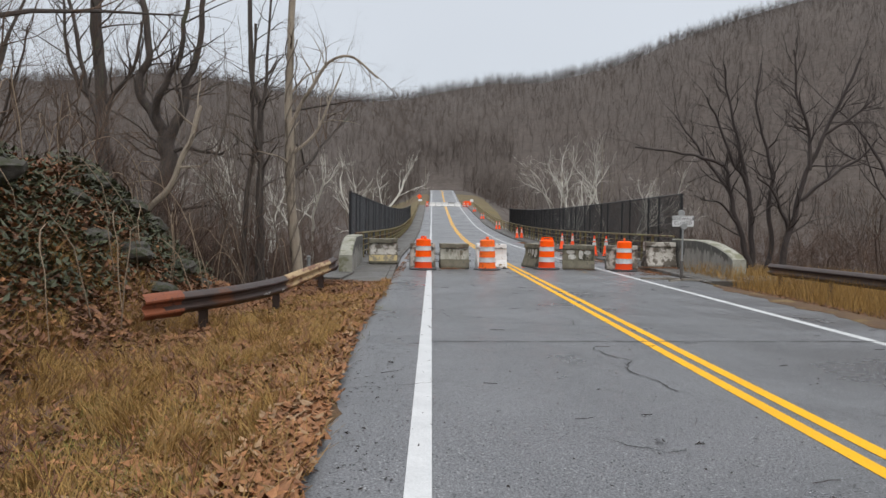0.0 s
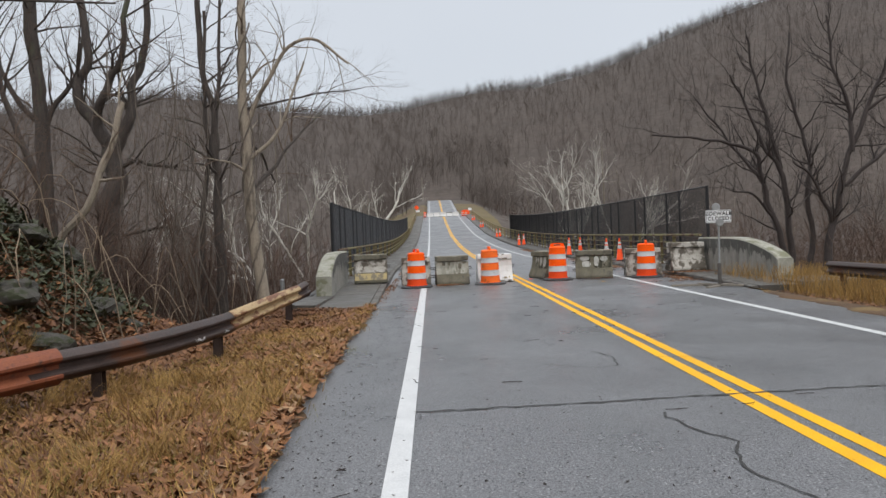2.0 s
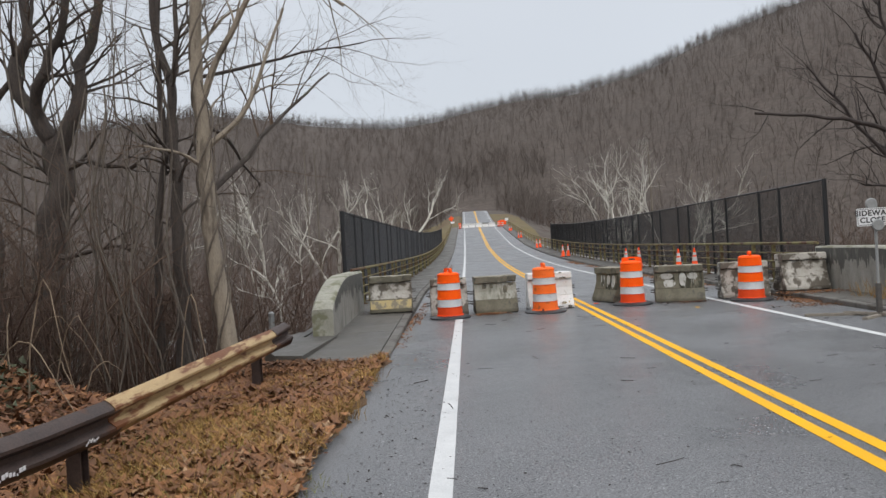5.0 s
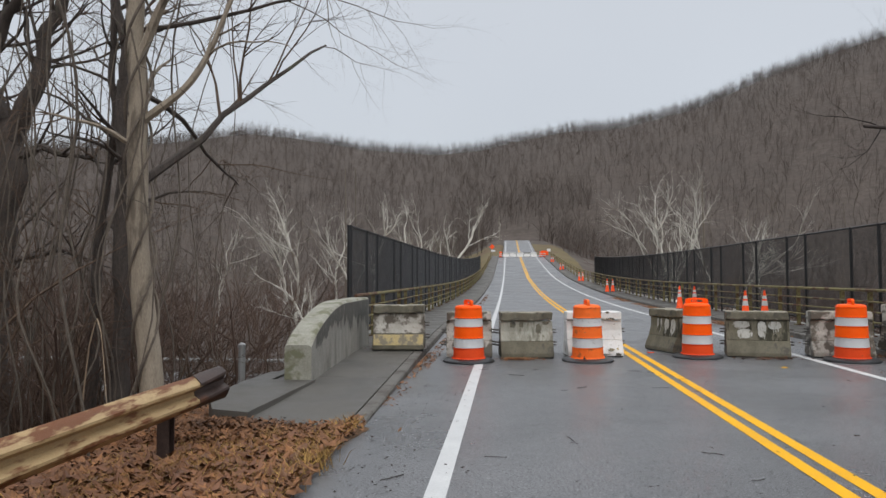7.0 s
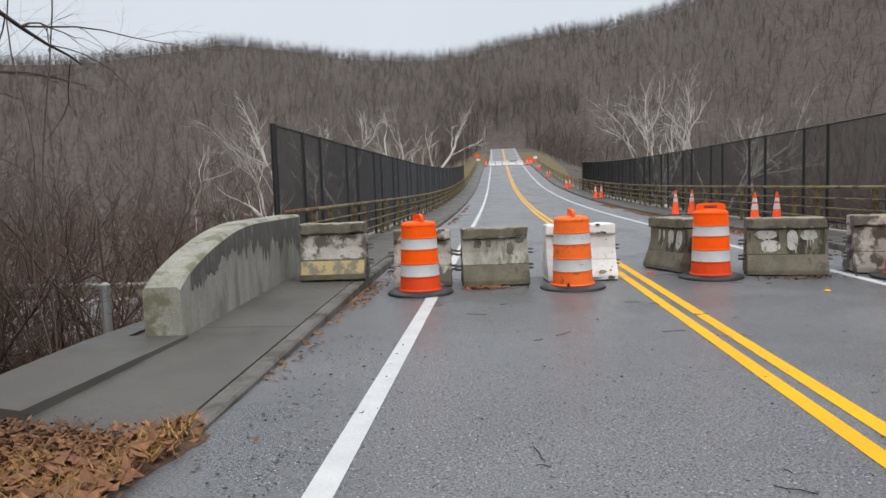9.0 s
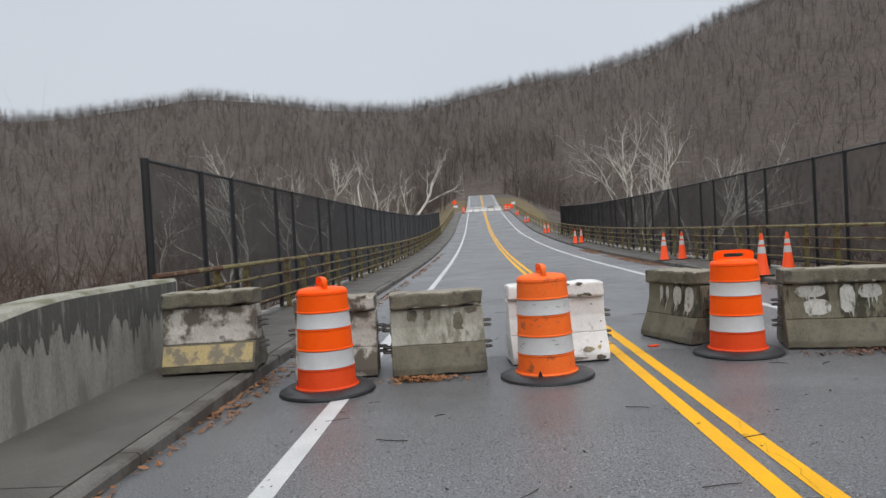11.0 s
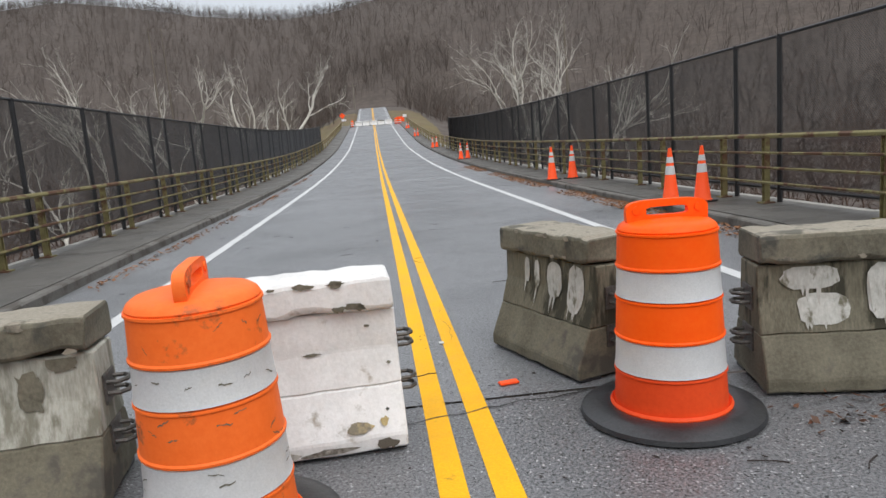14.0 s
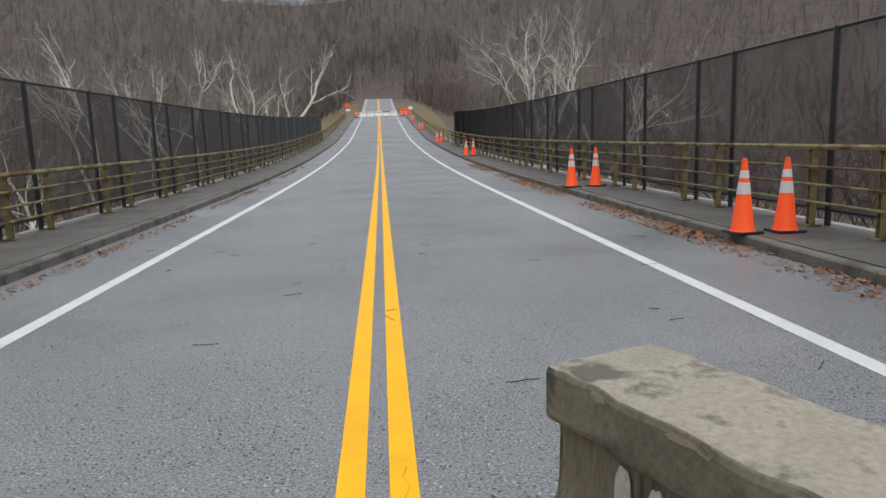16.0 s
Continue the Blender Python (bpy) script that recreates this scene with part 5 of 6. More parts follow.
# thickets beside the road
n = 480
p = np.stack([rs.uniform(-17, -4.2, n), rs.uniform(9, 30, n)], 1)
p = p[(p[:, 0] < -4.4 - 1.6 * (p[:, 1] < 16)) & ((p[:, 1] > 12) | (rs.uniform(0, 1, n) < 0.45))]
woods("thicket", "dense leafless brown thicket beside the road", p, brush_models, TWIG, "shrubs", (0.4, 1.0), 6)
n = 170
p = np.stack([rs.uniform(10.4, 24, n), rs.uniform(14, 34, n)], 1)
woods("thicket", "leafless brown thicket beside the far parapet", p[p[:, 1] + p[:, 0] > 31], brush_models, TWIG, "shrubs", (0.3, 0.8), 7)

n = 420
p = np.stack([rs.uniform(-14, -3.9, n), rs.uniform(13.5, 27, n)], 1)
woods("undergrowth", "tangled brown undergrowth between the tree stems", p[p[:, 0] < -3.4 - 1.8 * (p[:, 1] < 16)], low_brush, FARWOOD_RED, "shrubs", (0.25, 0.62), 26)

# ---- white sycamores, snags and poles across the valley ----
for i, (x, y, h, rr, st) in enumerate(((-29.5, 106, 24, 0.26, 2), (-18.6, 107, 23, 0.25, 2), (-10.2, 111, 23, 0.25, 3), (-6.4, 109, 17, 0.18, 1), (-25, 112, 19, 0.17, 1), (17.2, 80, 20, 0.21, 3), (23.6, 88, 20, 0.22, 2), (30, 95, 16, 0.15, 1), (-40, 104, 17, 0.15, 1), (-13.4, 58, 11.0, 0.10, 1))):
    bare_tree("sycamore", x, y, "white-limbed bare sycamore across the valley", 700 + i, st, h, rr, SYCAMORE, SYCAMORE, depth=3, kids=(6, 8), spread_stems=0.17, wander=0.27, up=0.06, first=0.35, ratio=0.42, lean=(0.25, 0) if i == 3 else (0, 0))
for x, y, h in ((-23.2, 110, 22.5), (-21.7, 110, 22.5), (20.6, 84, 16.5)):
    s = thing("dead_snag", "bare grey dead trunk standing in the woods", "tree", pose(x, y, float(land_z(x, y)) - 0.2))
    part("trunk", Geo().tube([(0.1 * math.sin(t * 3), 0, h * t) for t in np.linspace(0, 1, 8)], [0.15 - 0.09 * t for t in np.linspace(0, 1, 8)], 6), TANWOOD, s)
for x, y, h in ((-2.2, 238, 9), (-8, 215, 11)):
    s = thing("utility_pole", "grey timber utility pole beside the road", "pole", pose(x, y, float(land_z(x, y)) - 0.3))
    part("pole", Geo().tube([(0, 0, 0), (0, 0, h)], [0.17, 0.12], 8), TIMBER, s)
    part("crossarm", Geo().box((0, 0, h - 0.9), (2.0, 0.12, 0.12)), TIMBER, s)

# ---- far end of the bridge: barriers, drums, signs ----
for i in range(5):
    x = 0.2 + i * 1.35
    barrier(pose(x, 148, rz(148), 0, 0, 3 * (i % 3) - 3), 1.2, BAR_WHITE, BAR_WHITE if i != 3 else BAR_CAP, BAR_WHITE, "white barrier closing the far end of the bridge", (), (), None, 0)
for x in (-0.9, 6.9, 7.6):
    drum(pose(x, 147, rz(147)), ORANGE, ORANGE_LOW, 30, "orange traffic drum at the bridge's far end")
board = thing("warning_board", "orange and white warning board at the far end", "sign", pose(-2.6, 149, rz(149)))
part("post", Geo().box((0, 0, 1.0), (0.08, 0.08, 2.0)), TIMBER, board)
part("panel", Geo().box((0, -0.05, 2.0), (0.75, 0.02, 0.75), pose(0, 0, 0, 0, 45, 0)), CONE_ORANGE, board)
part("plate", Geo().box((0.2, -0.05, 1.2), (0.8, 0.02, 0.35)), SIGN_WHITE, board)
board = thing("warning_board", "orange board with a white plate at the far end", "sign", pose(8.3, 149, rz(149)))
part("post", Geo().box((0, 0, 0.7), (0.08, 0.08, 1.4)), TIMBER, board)
part("panel", Geo().box((-0.5, -0.05, 0.7), (1.4, 0.02, 0.9)), CONE_ORANGE, board)
part("plate", Geo().box((0.3, -0.065, 1.25), (0.7, 0.02, 0.5)), SIGN_WHITE, board)

# ---- the highway below ----
low = Geo().add([(-140, 36, -4.45), (-5, 38.5, -4.45), (60, 40, -4.45), (60, 53, -4.45), (-5, 52.5, -4.45), (-140, 56, -4.45)], [(0, 1, 4, 5), (1, 2, 3, 4)])
tagged(part("lower_road", low, ASPHALT), "wet grey highway passing beneath the bridge", "road", kind="structure")
for y in (38.9, 42.3, 45.6, 49, 52.0):
    g = Geo()
    for x in np.arange(-110, 40, 9.0 if y in (42.3, 49) else 3.0):
        ln = 3.2 if y in (42.3, 49) else 3.0
        g.add([(x, y, -4.44), (x + ln, y, -4.44), (x + ln, y + 0.14, -4.44), (x, y + 0.14, -4.44)], [(0, 1, 2, 3)])
    tagged(part("lane_line", g, WHITE_LINE), "white lane line on the lower highway", "road marking", kind="structure")
low_rail = thing("guardrail", "pale galvanised guardrail along the lower highway", "guardrail", kind="structure")
g = Geo()
g.tube([(-110, 55.0, -3.75), (-5, 53.3, -3.75), (40, 53.8, -3.75)], 0.13, 6)
part("beam", g, GALV, low_rail)
for x in np.arange(-60, 30, 4.0):
    part("post", Geo().box((x, 54.2 - 0.0162 * (x + 60) * 0.9 + 0.15, -4.15), (0.12, 0.12, 0.8)), GALV, low_rail)
post = thing("marker_post", "blue-grey steel fence post beside the parapet", "post", pose(-3.62, 20.75, -0.75))
part("post", Geo().tube([(0, 0, 0), (0, 0, 1.2)], 0.055, 8), GALV, post)
part("cap", Geo().turn([(0.06, 1.19), (0.06, 1.23), (0.02, 1.26)], 10), GALV, post)


# ---- leaves, grass and litter ----
def leaf_cards(n, pts, size, curl=0.5, flat=0.35, seed=1):
    """Small curled leaves lying at the points (count, 3)."""
    q = np.random.RandomState(seed)
    a = q.uniform(0, math.tau, n)
    s = q.uniform(*size, n)
    u = np.stack([np.cos(a), np.sin(a), q.uniform(-flat, flat, n)], 1) * s[:, None]
    w = np.stack([-np.sin(a), np.cos(a), q.uniform(-flat, flat, n)], 1) * (s * q.uniform(0.4, 0.75, n))[:, None]
    up = np.zeros((n, 3))
    up[:, 2] = s * q.uniform(0, curl, n)
    return np.stack([pts - u + up * 0.5, pts + w * 0.9, pts + u + up, pts - w * 0.9], 1)


def scatter_strip(n, x0, x1, y0, y1, seed, bias=1.0):
    q = np.random.RandomState(seed)
    x = x0 + (x1 - x0) * q.uniform(0, 1, n) ** bias
    y = q.uniform(y0, y1, n)
    return np.stack([x, y, land_z(x, y) + q.uniform(0.005, 0.05, n)], 1)


def blades(n, pts, h, w, seed, droop=0.5):
    q = np.random.RandomState(seed)
    a = q.uniform(0, math.tau, n)
    hh = q.uniform(*h, n)
    side = np.stack([np.cos(a), np.sin(a), 0 * a], 1) * w
    b = q.uniform(0, math.tau, n)
    tip = np.stack([np.cos(b) * hh * droop * q.uniform(0.2, 1, n), np.sin(b) * hh * droop * q.uniform(0.2, 1, n), hh], 1)
    return np.stack([pts - side, pts + side, pts + tip + side * 0.35, pts + tip - side * 0.35], 1)


def stuff(name, label, v4, material, category):
    return tagged(cards(name, v4, material), label, category, kind="stuff")


def edge_strip(side, x_in, x_out, y0, y1, seed):
    """Soil creeping over the pavement's edge in an uneven line."""
    yy = np.arange(y0, y1, 0.12)
    w = 0.07 * np.sin(yy * 2.1 + seed) + 0.05 * np.sin(yy * 5.3 + 2 * seed) + np.random.RandomState(seed).normal(0, 0.025, len(yy))
    xe = np.array([x_in(v) for v in yy]) + w * side
    g = Geo()
    mid = x_out + side * 0.25
    for v, e in zip(yy, xe):
        g.v += [(e, v, 0.003), (e - side * 0.08, v, 0.018), (mid, v, 0.03), (x_out, v, float(land_z(x_out, v)) + 0.012)]
    for i in range(len(yy) - 1):
        g.f += [(4 * i + k, 4 * i + k + 1, 4 * i + k + 5, 4 * i + k + 4) for k in range(3)]
    g.smooth = True
    return tagged(part("verge_edge", g, SOIL), "ragged soil edge creeping over the pavement", "verge", kind="structure")


def left_edge(y):
    return float(np.interp(y, [0, 3.5, 6, 9, 17], [-0.58, -0.63, -0.78, -0.95, -0.97]))


edge_strip(1, left_edge, -1.30, -6, 17.2, 3)
edge_strip(-1, lambda y: float(np.interp(y, [0, 10, 16, 18.4], [6.95, 6.98, 7.15, 7.45])), 7.75, -6, 18.5, 5)
L0 = -0.92


def verge(n, width, y0, y1, seed, bias=1.0, lift=0.06):
    """Points on the left verge, thickest towards the pavement's ragged edge."""
    q = np.random.RandomState(seed)
    y = q.uniform(y0, y1, n)
    x = np.interp(y, [0, 3.5, 6, 9, 17], [-0.58, -0.63, -0.78, -0.95, -0.97]) - width * q.uniform(0, 1, n) ** bias + q.normal(0, 0.035, n)
    return np.stack([x, y, np.where(x > -1.12, 0.02, land_z(x, y)) + q.uniform(0.004, lift, n)], 1)


VL = verge(17000, 2.6, 6.0, 17.3, 1, 1.0, 0.09)
stuff("fallen_leaves", "curled rust-brown oak leaves on the verge", leaf_cards(len(VL), VL, (0.028, 0.07), 0.9, 0.6, seed=2), LEAF, "leaves")
VL = verge(10500, 1.15, -1.5, 12, 43, 1.3)
stuff("edge_leaves", "rust-brown leaves along the pavement's edge", leaf_cards(len(VL), VL, (0.028, 0.068), 0.8, 0.5, seed=44), LEAF, "leaves")
VL = verge(2600, 1.3, -1.5, 14, 47, 1.3, 0.08)
stuff("tan_leaves", "pale tan oak leaves lying on top of the litter", leaf_cards(len(VL), VL, (0.03, 0.065), 0.8, 0.5, seed=48), LEAF_TAN, "leaves")
VL = verge(3200, 1.0, -1.5, 16, 49, 1.3, 0.04)
stuff("dark_edge_leaves", "dark wet leaves at the pavement's edge", leaf_cards(len(VL), VL, (0.02, 0.05), 0.5, 0.4, seed=50), LEAF_DARK, "leaves")
VL = verge(9000, 6, -2, 9, 45, 1.0, 0.10)
stuff("scattered_leaves", "brown leaves caught in the dry grass", leaf_cards(len(VL), VL, (0.02, 0.055), 0.6, 0.5, seed=46), LEAF, "leaves")
VL = verge(13000, 4.5, 2.5, 12, 51, 1.0, 0.09)
VL = VL[VL[:, 0] < -2.9 + 0.35 * np.sin(VL[:, 1] * 1.7)]
stuff("bank_foot_leaves", "dark reddish leaf litter at the foot of the bank", leaf_cards(len(VL), VL, (0.03, 0.065), 0.7, 0.6, seed=52), LEAF_DARK, "leaves")
stuff("damp_leaves", "dark damp leaves under the thicket", leaf_cards(20000, scatter_strip(20000, L0 - 0.3, -11, -2, 24, 3, 0.8), (0.03, 0.07), seed=4), LEAF_DARK, "leaves")
def patchy(p, size, seed, bar):
    """Only those points that fall in uneven patches."""
    return p[wob(p[:, 0], p[:, 1], size, seed) + 0.5 * wob(p[:, 0], p[:, 1], size * 0.37, seed + 2) + np.random.RandomState(int(seed * 7)).uniform(-0.6, 0.6, len(p)) > bar]


def tufts(centres, each, spread_by, h, w, seed, fall=0.9):
    """Clumps of blades, each clump bent its own way."""
    q = np.random.RandomState(seed)
    n = len(centres) * each
    p = np.repeat(centres, each, 0) + q.normal(0, spread_by, (n, 2))
    p = np.column_stack([p, np.where(p[:, 0] > -1.12, 0.01, land_z(p[:, 0], p[:, 1]))])
    way, size = np.repeat(q.uniform(0, math.tau, len(centres)), each) + q.normal(0, 0.7, n), np.repeat(q.uniform(0.6, 1.3, len(centres)), each)
    hh = q.uniform(*h, n) * size
    lean = hh * fall * q.uniform(0.3, 1.2, n)
    a = q.uniform(0, math.tau, n)
    side = np.stack([np.cos(a), np.sin(a), 0 * a], 1) * w
    tip = np.stack([np.cos(way) * lean, np.sin(way) * lean, hh], 1)
    mid = tip * 0.5 + np.stack([0 * a, 0 * a, hh * 0.22], 1)
    low = np.stack([p - side, p + side, p + mid + side * 0.8, p + mid - side * 0.8], 1)
    return np.concatenate([low, np.stack([p + mid - side * 0.8, p + mid + side * 0.8, p + tip + side * 0.2, p + tip - side * 0.2], 1)])


VG = patchy(verge(52000, 4.2, -2, 10, 5, 0.9, 0.03), 0.55, 1.0, -0.25)
stuff("dry_grass", "matted straw-coloured dry grass on the verge", blades(len(VG), VG, (0.04, 0.15), 0.0046, 6, 1.6), STRAW, "grass")
VG = patchy(verge(26000, 2.1, 9, 17.2, 25, 0.9, 0.05), 0.5, 2.0, -0.2)
stuff("short_grass", "short dry grass among the leaves", blades(len(VG), VG, (0.04, 0.12), 0.0048, 26, 1.7), STRAW, "grass")
q = np.random.RandomState(9)
cl = patchy(np.stack([q.uniform(-5.0, -0.95, 900), q.uniform(-1.0, 11, 900)], 1), 0.7, 3.0, 0.0)
stuff("grass_tufts", "taller leaning tufts of dry tan grass", tufts(cl, 46, 0.075, (0.10, 0.30), 0.0034, 10), STRAW, "grass")
cl = np.stack([q.uniform(-2.6, -0.95, 160), q.uniform(9, 16.8, 160)], 1)
stuff("grass_tufts", "low leaning tufts of dry grass near the sidewalk", tufts(cl, 40, 0.07, (0.06, 0.18), 0.0034, 12), STRAW, "grass")
for k in range(70):
    # dead weed stalks standing in the grass
    x, y, hh = q.uniform(-4.6, -1.1), q.uniform(1.5, 9.0), q.uniform(0.18, 0.5)
    z, a = float(land_z(x, y)), q.uniform(0, math.tau)
    g = Geo().tube([(x, y, z - 0.02), (x + 0.06 * hh * math.cos(a), y + 0.06 * hh * math.sin(a), z + hh * 0.55), (x + 0.25 * hh * math.cos(a), y + 0.25 * hh * math.sin(a), z + hh)], [0.004, 0.003, 0.0015], 4, False)
    for c in range(5):
        b, t = q.uniform(0, math.tau), q.uniform(0.5, 1.0)
        p0 = Vector((x + 0.2 * hh * t * math.cos(a), y + 0.2 * hh * t * math.sin(a), z + hh * t))
        g.tube([p0, p0 + Vector((math.cos(b) * 0.05, math.sin(b) * 0.05, 0.05)), p0 + Vector((math.cos(b) * 0.075, math.sin(b) * 0.075, 0.10))], [0.0022, 0.004, 0.001], 4, False)
    tagged(part("weed_stalk", g, LEAF_DARK), "dry brown weed stalk standing in the grass", "weed", group="weed stalks on the verge")
cl = np.repeat(np.stack([q.uniform(-3.4, -1.0, 150), q.uniform(0.5, 16.0, 150)], 1), 70, 0) + q.normal(0, 0.19, (10500, 2))
cl = np.column_stack([cl, land_z(cl[:, 0], cl[:, 1])])
stuff("green_grass", "sparse green grass in the dry verge", blades(10500, cl, (0.04, 0.14), 0.004, 11, 0.9), GREENG, "grass")
gl = scatter_strip(9000, -2.9, -7, 8.5, 19, 61)
gl[:, 2] += np.random.RandomState(6).uniform(0, 0.1, len(gl))
stuff("thicket_leaves", "bright rust leaves on the ground behind the guardrail", leaf_cards(len(gl), gl, (0.03, 0.07), 0.7, 0.6, seed=62), LEAF, "leaves")
n = 15000
iv = scatter_strip(n, -4.4, -8.2, 6.5, 15, 12)
iv = iv[np.sin(iv[:, 0] * 2.1) + np.sin(iv[:, 1] * 1.6) + np.random.RandomState(5).uniform(-1, 1, n) > -0.2]
iv[:, 2] += np.random.RandomState(3).uniform(0, 0.35, len(iv))
stuff("bank_ivy", "dark green ivy and briars on the bank", leaf_cards(len(iv), iv, (0.03, 0.07), 0.8, 0.9, 13), IVY, "ivy")
bl = scatter_strip(34000, -4.0, -12, -1, 16, 14)
bl[:, 2] += np.random.RandomState(4).uniform(0, 0.15, len(bl))
stuff("bank_leaves", "rust-brown leaves heaped on the bank", leaf_cards(13000, bl[:13000], (0.03, 0.075), 0.8, 0.8, seed=15), LEAF, "leaves")
stuff("dark_bank_leaves", "dark damp leaves heaped on the bank", leaf_cards(len(bl) - 13000, bl[13000:], (0.03, 0.075), 0.8, 0.8, seed=35), LEAF_DARK, "leaves")
R0 = CURB_R - 0.05
stuff("fallen_leaves", "brown leaves along the far verge", leaf_cards(9000, scatter_strip(9000, R0, 12, 0, 19.5, 16, 1.4), (0.03, 0.07), seed=17), LEAF, "leaves")
stuff("dry_grass", "long golden dry grass along the far verge", blades(26000, scatter_strip(26000, R0 + 0.6, 13.5, 2, 22, 18, 1.0), (0.15, 0.62), 0.006, 19, 0.6), STRAW, "grass")
q = np.random.RandomState(21)


def gutter(n, x0, x1, y0, y1, seed):
    q = np.random.RandomState(seed)
    y = q.uniform(y0, y1, n)
    keep = (np.sin(y * 1.7 + seed) + np.sin(y * 0.61) + q.uniform(-1.8, 1.8, n)) > 0.3
    y = y[keep]
    x = x0 + (x1 - x0) * q.uniform(0, 1, len(y)) ** 2
    return np.stack([x, y, road_z(y) + q.uniform(0.006, 0.02, len(y))], 1)


for x0, x1, y0, y1, k in ((CURB_L + 0.01, CURB_L + 0.25, 17, 60, 2600), (CURB_R - 0.01, CURB_R - 0.5, 22, 56, 9000)):
    pt = gutter(k, x0, x1, y0, y1, int(k / 100))
    stuff("gutter_leaves", "brown leaf litter lying along the curb", leaf_cards(len(pt), pt, (0.02, 0.05), 0.6, 0.4, seed=k), LEAF, "leaves")
for x, y, w, k, z in ((0.70, 23.06, 0.15, 420, 0.0), (5.35, 23.42, 0.3, 200, 0.0), (7.9, 22.9, 0.45, 420, 0.13), (-1.9, 23.6, 0.4, 60, 0.13), (7.4, 21.4, 0.5, 380, 0.0), (-1.75, 16.85, 0.35, 420, 0.0), (-2.6, 16.8, 0.5, 700, 0.0), (-2.35, 17.12, 0.28, 900, 0.035), (-2.75, 17.2, 0.3, 800, 0.0), (-1.7, 17.0, 0.3, 520, 0.02)):
    pt = np.column_stack([x + q.normal(0, w, k), y + q.normal(0, w * 0.35, k), z + 0.006 + q.uniform(0, 0.03, k)])
    stuff("leaf_pile", "small heap of wet brown leaves", leaf_cards(k, pt, (0.012, 0.035), 0.4, 0.6, seed=k), LEAF if k > 350 else LEAF_DARK, "leaves")


# ---- cracks, twigs and specks on the road ----
def crack(pts, w, seed):
    """A jagged crack through (x, y) points."""
    rnd = random.Random(seed)
    out = []
    for a, b in zip(pts, pts[1:]):
        m = max(2, int(math.hypot(b[0] - a[0], b[1] - a[1]) / 0.09))
        for i in range(m):
            t = i / m
            out.append((a[0] + (b[0] - a[0]) * t + rnd.uniform(-0.03, 0.03), a[1] + (b[1] - a[1]) * t + rnd.uniform(-0.025, 0.025)))
    g = Geo()
    for i, (x, y) in enumerate(out):
        q = out[min(i + 1, len(out) - 1)]
        p = out[max(i - 1, 0)]
        dx, dy = q[0] - p[0], q[1] - p[1]
        l = math.hypot(dx, dy) or 1
        ww = w * rnd.uniform(0.15, 0.75)
        g.v += [(x - dy / l * ww, y + dx / l * ww, 0.0065), (x + dy / l * ww, y - dx / l * ww, 0.0065)]
    g.f = [(2 * i, 2 * i + 1, 2 * i + 3, 2 * i + 2) for i in range(len(out) - 1)]
    return tagged(part("crack", g, CRACK), "thin dark crack in the asphalt", "crack", kind="structure")


crack([(0.1, 8.55), (1.4, 8.62), (2.6, 8.70), (4.2, 8.8), (7.2, 9.0)], 0.032, 1)
crack([(2.05, 8.2), (2.1, 7.8), (2.28, 7.4), (2.12, 6.9), (2.25, 6.4), (2.30, 5.9)], 0.018, 2)
crack([(1.5, 10.4), (1.95, 10.1), (2.22, 10.15), (2.3, 10.7), (2.15, 11.2)], 0.012, 3)
crack([(2.8, 10.6), (3.2, 10.5), (3.5, 10.1)], 0.012, 4)
crack([(1.2, 4.6), (1.6, 4.3), (1.9, 4.35)], 0.012, 5)
crack([(-0.9, 5.9), (-0.3, 6.1), (0.3, 6.35)], 0.008, 6)
crack([(2.6, 23.9), (3.6, 24.1), (4.3, 24.2)], 0.012, 7)
for y0, y1, sd in ((19.6, 21.4, 31), (25.4, 26.6, 33)):
    q = random.Random(sd)
    crack([(LINE_Y + 0.115 + q.uniform(-0.03, 0.03), y) for y in np.arange(y0, y1, 0.22)], 0.0022, sd)
tagged(part("paint_tab", Geo().box((LINE_Y + 0.045, 25.35, 0.009), (0.035, 0.05, 0.008), None, 0.002), WHITE_LINE), "small pale reflective tab beside the yellow line", "road tab")
rnd = random.Random(5)
for k in range(110):
    x, y = rnd.uniform(-0.8, 6.8), rnd.uniform(2.0, 34)
    a, l = rnd.choice([rnd.gauss(0.1, 0.5), rnd.uniform(0, 3.14)]), rnd.uniform(0.05, 0.24)
    pts = [(x + math.cos(a) * l * (t - 0.5) + rnd.uniform(-0.012, 0.012), y + math.sin(a) * l * (t - 0.5) + rnd.uniform(-0.012, 0.012), 0.008) for t in (0, 0.33, 0.66, 1)]
    tagged(part("twig", Geo().tube(pts, rnd.uniform(0.002, 0.0042), 4), BARK_BLACK), "small dark fallen twig on wet asphalt", "twig", group="twigs on the road")
for x, y, s in ((-0.36, 7.13, 0.035), (1.66, 4.5, 0.04), (1.9, 4.45, 0.03), (-0.5, 4.6, 0.025)):
    g = Geo()
    g.add([(x + s * rnd.uniform(-1.5, 1.5), y + s * rnd.uniform(-1.5, 1.5), 0.008 + rnd.uniform(0, 0.03)) for _ in range(8)], [(0, 1, 2), (2, 3, 4), (4, 5, 6), (6, 7, 0)])
    tagged(part("leaf_scrap", g, BARK_BLACK), "dark crumpled wet leaf on the asphalt", "leaf")
tagged(part("debris_chip", Geo().box((3.33, 24.36, 0.012), (0.12, 0.06, 0.014), pose(0, 0, 0, 0, 0, 12), 0.004), CONE_ORANGE), "broken orange plastic chip on the road", "debris")
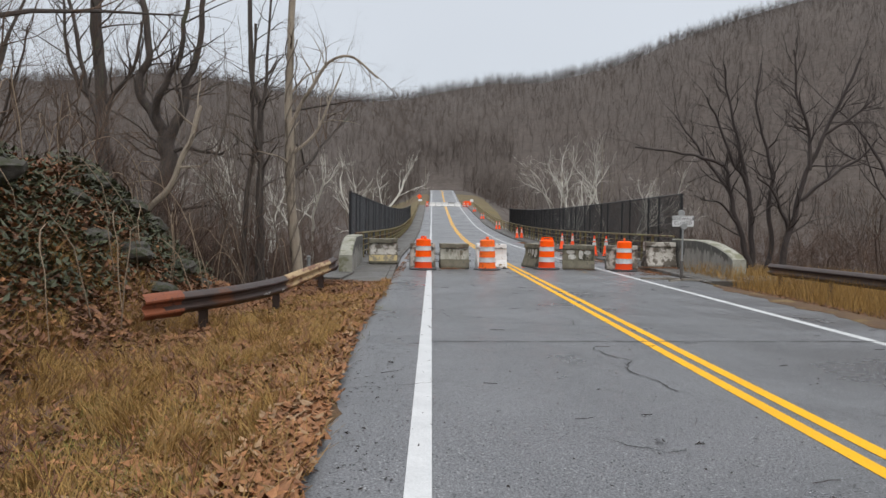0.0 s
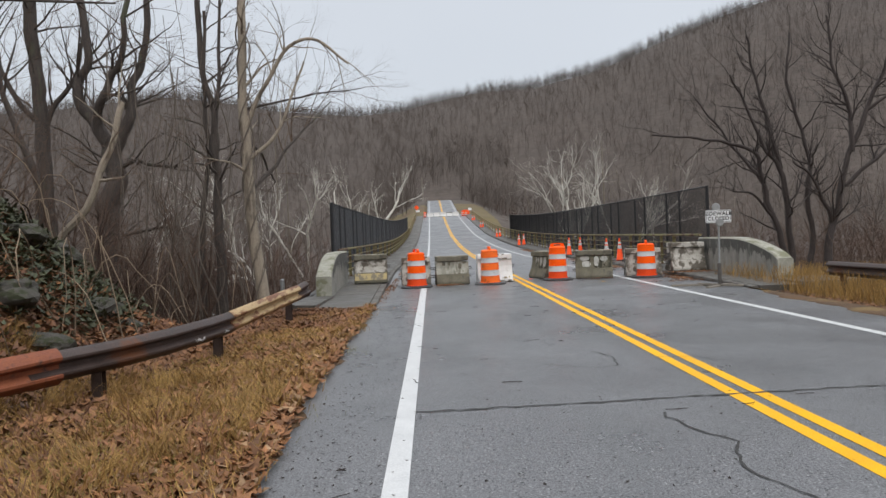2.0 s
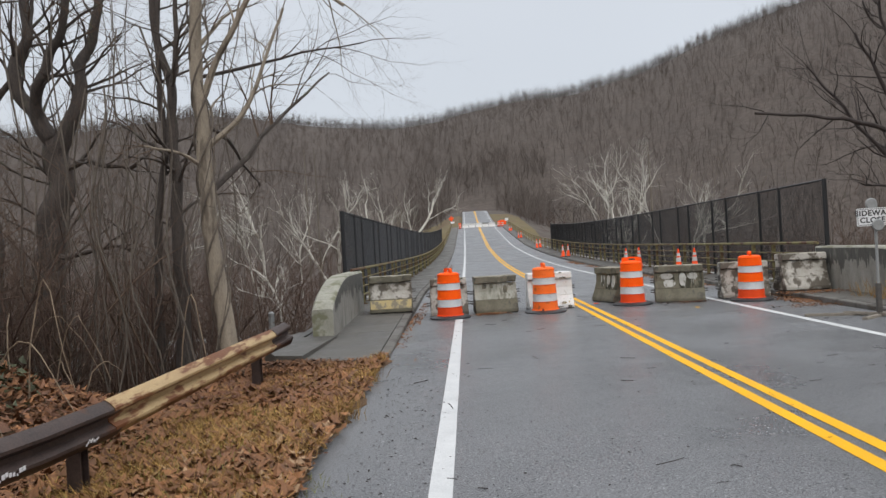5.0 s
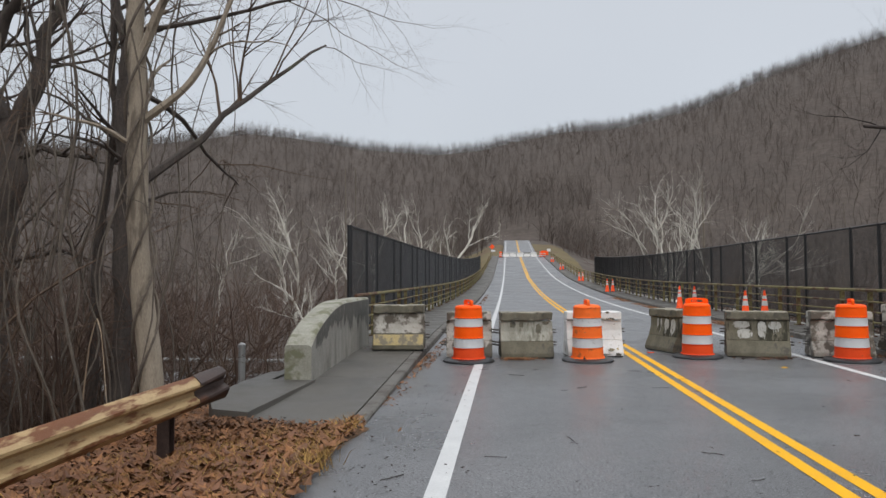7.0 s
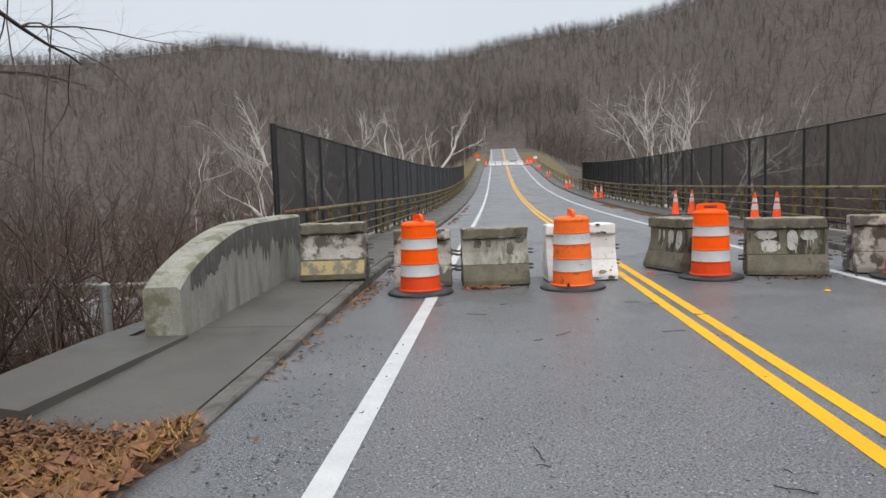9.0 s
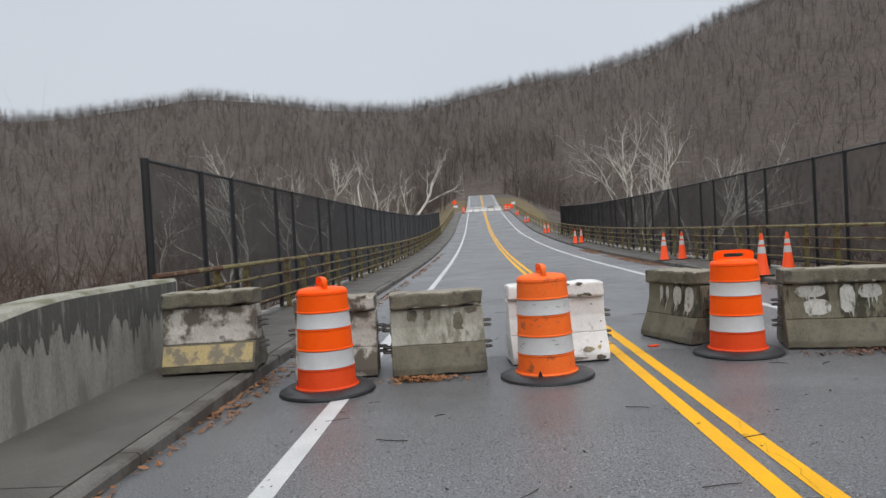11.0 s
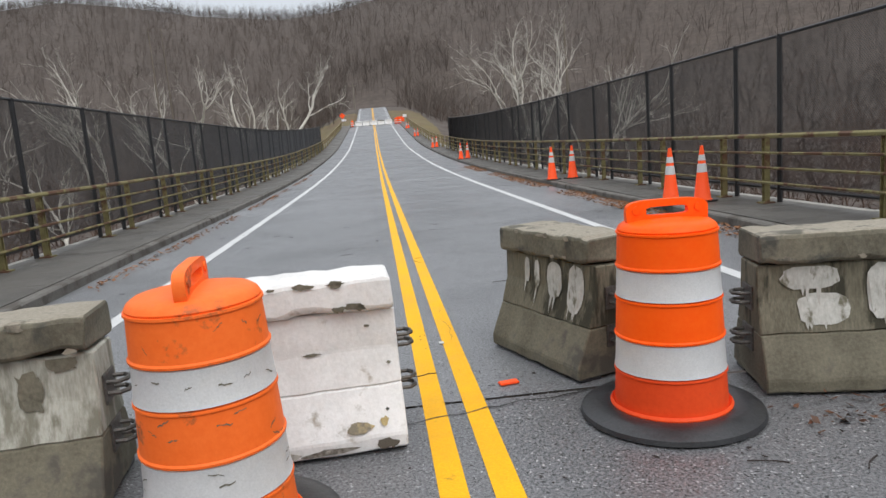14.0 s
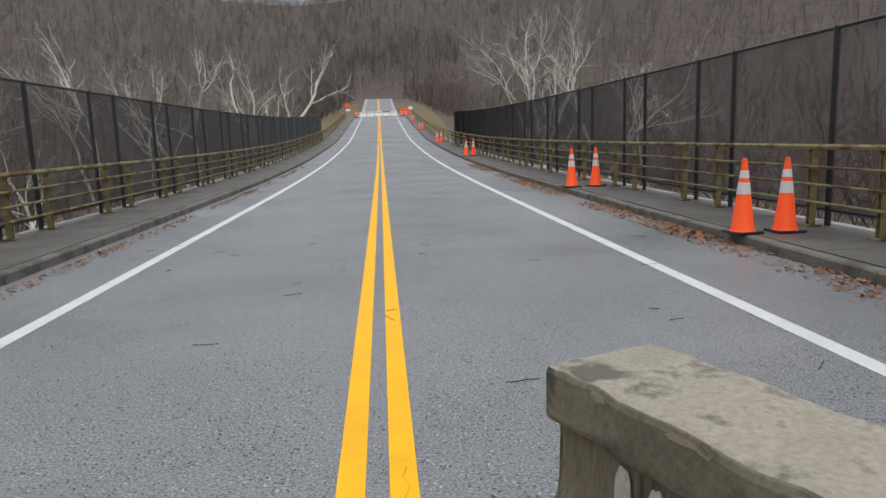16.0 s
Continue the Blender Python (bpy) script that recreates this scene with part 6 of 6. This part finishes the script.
tagged(part("yellow_leaf", Geo().add([(5.0, 22.2, 0.01), (5.07, 22.24, 0.02), (5.12, 22.19, 0.012), (5.05, 22.14, 0.008)], [(0, 1, 2, 3)]), YELLOW_LINE), "bright yellow leaf on the asphalt", "leaf")


# ---- rocks and briars on the leafy bank, drifts of large leaves ----
rnd = random.Random(91)
for k in range(16):
    x, y, s = rnd.uniform(-6.2, -4.4), rnd.uniform(8.6, 14.2), rnd.uniform(0.14, 0.38)
    bm = bmesh.new()
    bmesh.ops.create_icosphere(bm, subdivisions=3, radius=1.0)
    sd = Vector((k * 3.1, k * 1.7, k))
    for v in bm.verts:
        v.co *= 1 + 0.35 * noise.noise(v.co * 1.3 + sd) + 0.12 * noise.noise(v.co * 4 + sd)
        v.co = Vector((round(v.co.x * 3) / 3 * 0.35 + v.co.x * 0.65, v.co.y, v.co.z * 0.75))
    me = bpy.data.meshes.new("rock")
    bm.to_mesh(me)
    bm.free()
    me.materials.append(ROCK)
    o = tagged(new("rock", me), "mossy grey rock bedded in the leafy bank", "rock", group="rocks on the bank")
    o.matrix_basis = pose(x, y, float(land_z(x, y)) + s * 0.15, rnd.uniform(-20, 20), rnd.uniform(-20, 20), rnd.uniform(0, 360)) @ Matrix.Diagonal((s * 1.3, s, s * 0.8, 1))
for k in range(46):
    x, y = rnd.uniform(-7.2, -3.9), rnd.uniform(8.0, 17.5)
    a, ln, hh = rnd.uniform(0, math.tau), rnd.uniform(0.5, 1.6), rnd.uniform(0.4, 1.7)
    z0 = float(land_z(x, y))
    ex, ey = x + math.cos(a) * ln, y + math.sin(a) * ln
    z1 = float(land_z(ex, ey)) + rnd.uniform(0.02, 0.6)
    pts = [(x + (ex - x) * t + rnd.uniform(-0.04, 0.04), y + (ey - y) * t + rnd.uniform(-0.04, 0.04), z0 + (z1 - z0) * t + hh * 4 * t * (1 - t) * (1 - 0.4 * t) - 0.03 * (t == 0)) for t in np.linspace(0, 1, 9)]
    tagged(part("briar", Geo().tube(pts, [0.009 * (1 - 0.07 * i) for i in range(9)], 5, False), CANE), "arching pale briar cane on the bank", "briar", group="briar canes")
DL = verge(2900, 2.6, 14.6, 17.25, 71, 0.8, 0.10)
DL = DL[DL[:, 0] < -1.12]
stuff("oak_leaf_drift", "deep drift of large brown oak leaves before the sidewalk", leaf_cards(len(DL), DL, (0.04, 0.085), 0.7, 0.5, seed=72), LEAF, "leaves")
DL = verge(2800, 2.4, 15.0, 17.3, 73, 0.8, 0.11)
DL = DL[DL[:, 0] < -1.15]
stuff("dark_leaf_drift", "dark damp oak leaves in the drift", leaf_cards(len(DL), DL, (0.04, 0.085), 0.7, 0.5, seed=74), LEAF_DARK, "leaves")


# ---- crumbs of bark and leaf scattered over the wet road ----
q = np.random.RandomState(95)
y = np.r_[q.uniform(1, 26, 1500), q.uniform(1, 20, 1100)]
x = np.r_[q.uniform(-0.5, 7.2, 1500), -0.75 + np.abs(q.normal(0, 0.35, 1100))]
pt = np.stack([x, y, road_z(y) + 0.005 + q.uniform(0, 0.004, len(x))], 1)
stuff("road_crumbs", "dark crumbs of bark and leaf on the wet asphalt", leaf_cards(len(pt), pt, (0.006, 0.02), 0.3, 0.25, seed=96), BARK_BLACK, "litter")

# ---- worn aggregate showing in the asphalt ----
for n, size, mt, seed, label in ((95000, (0.004, 0.0105), STONE_PALE, 81, "pale stone chips worn bare in the asphalt"), (95000, (0.004, 0.0115), STONE_DARK, 83, "dark stone chips in the wet asphalt")):
    q = np.random.RandomState(seed)
    y = 1.5 + 34 * q.uniform(0, 1, n)
    pt = np.stack([q.uniform(-0.55, 7.2, n), y, road_z(y) + 0.0012 + q.uniform(0, 0.0014, n)], 1)
    stuff("road_aggregate", label, leaf_cards(n, pt, size, 0.0, 0.0, seed + 1), mt, "gravel")
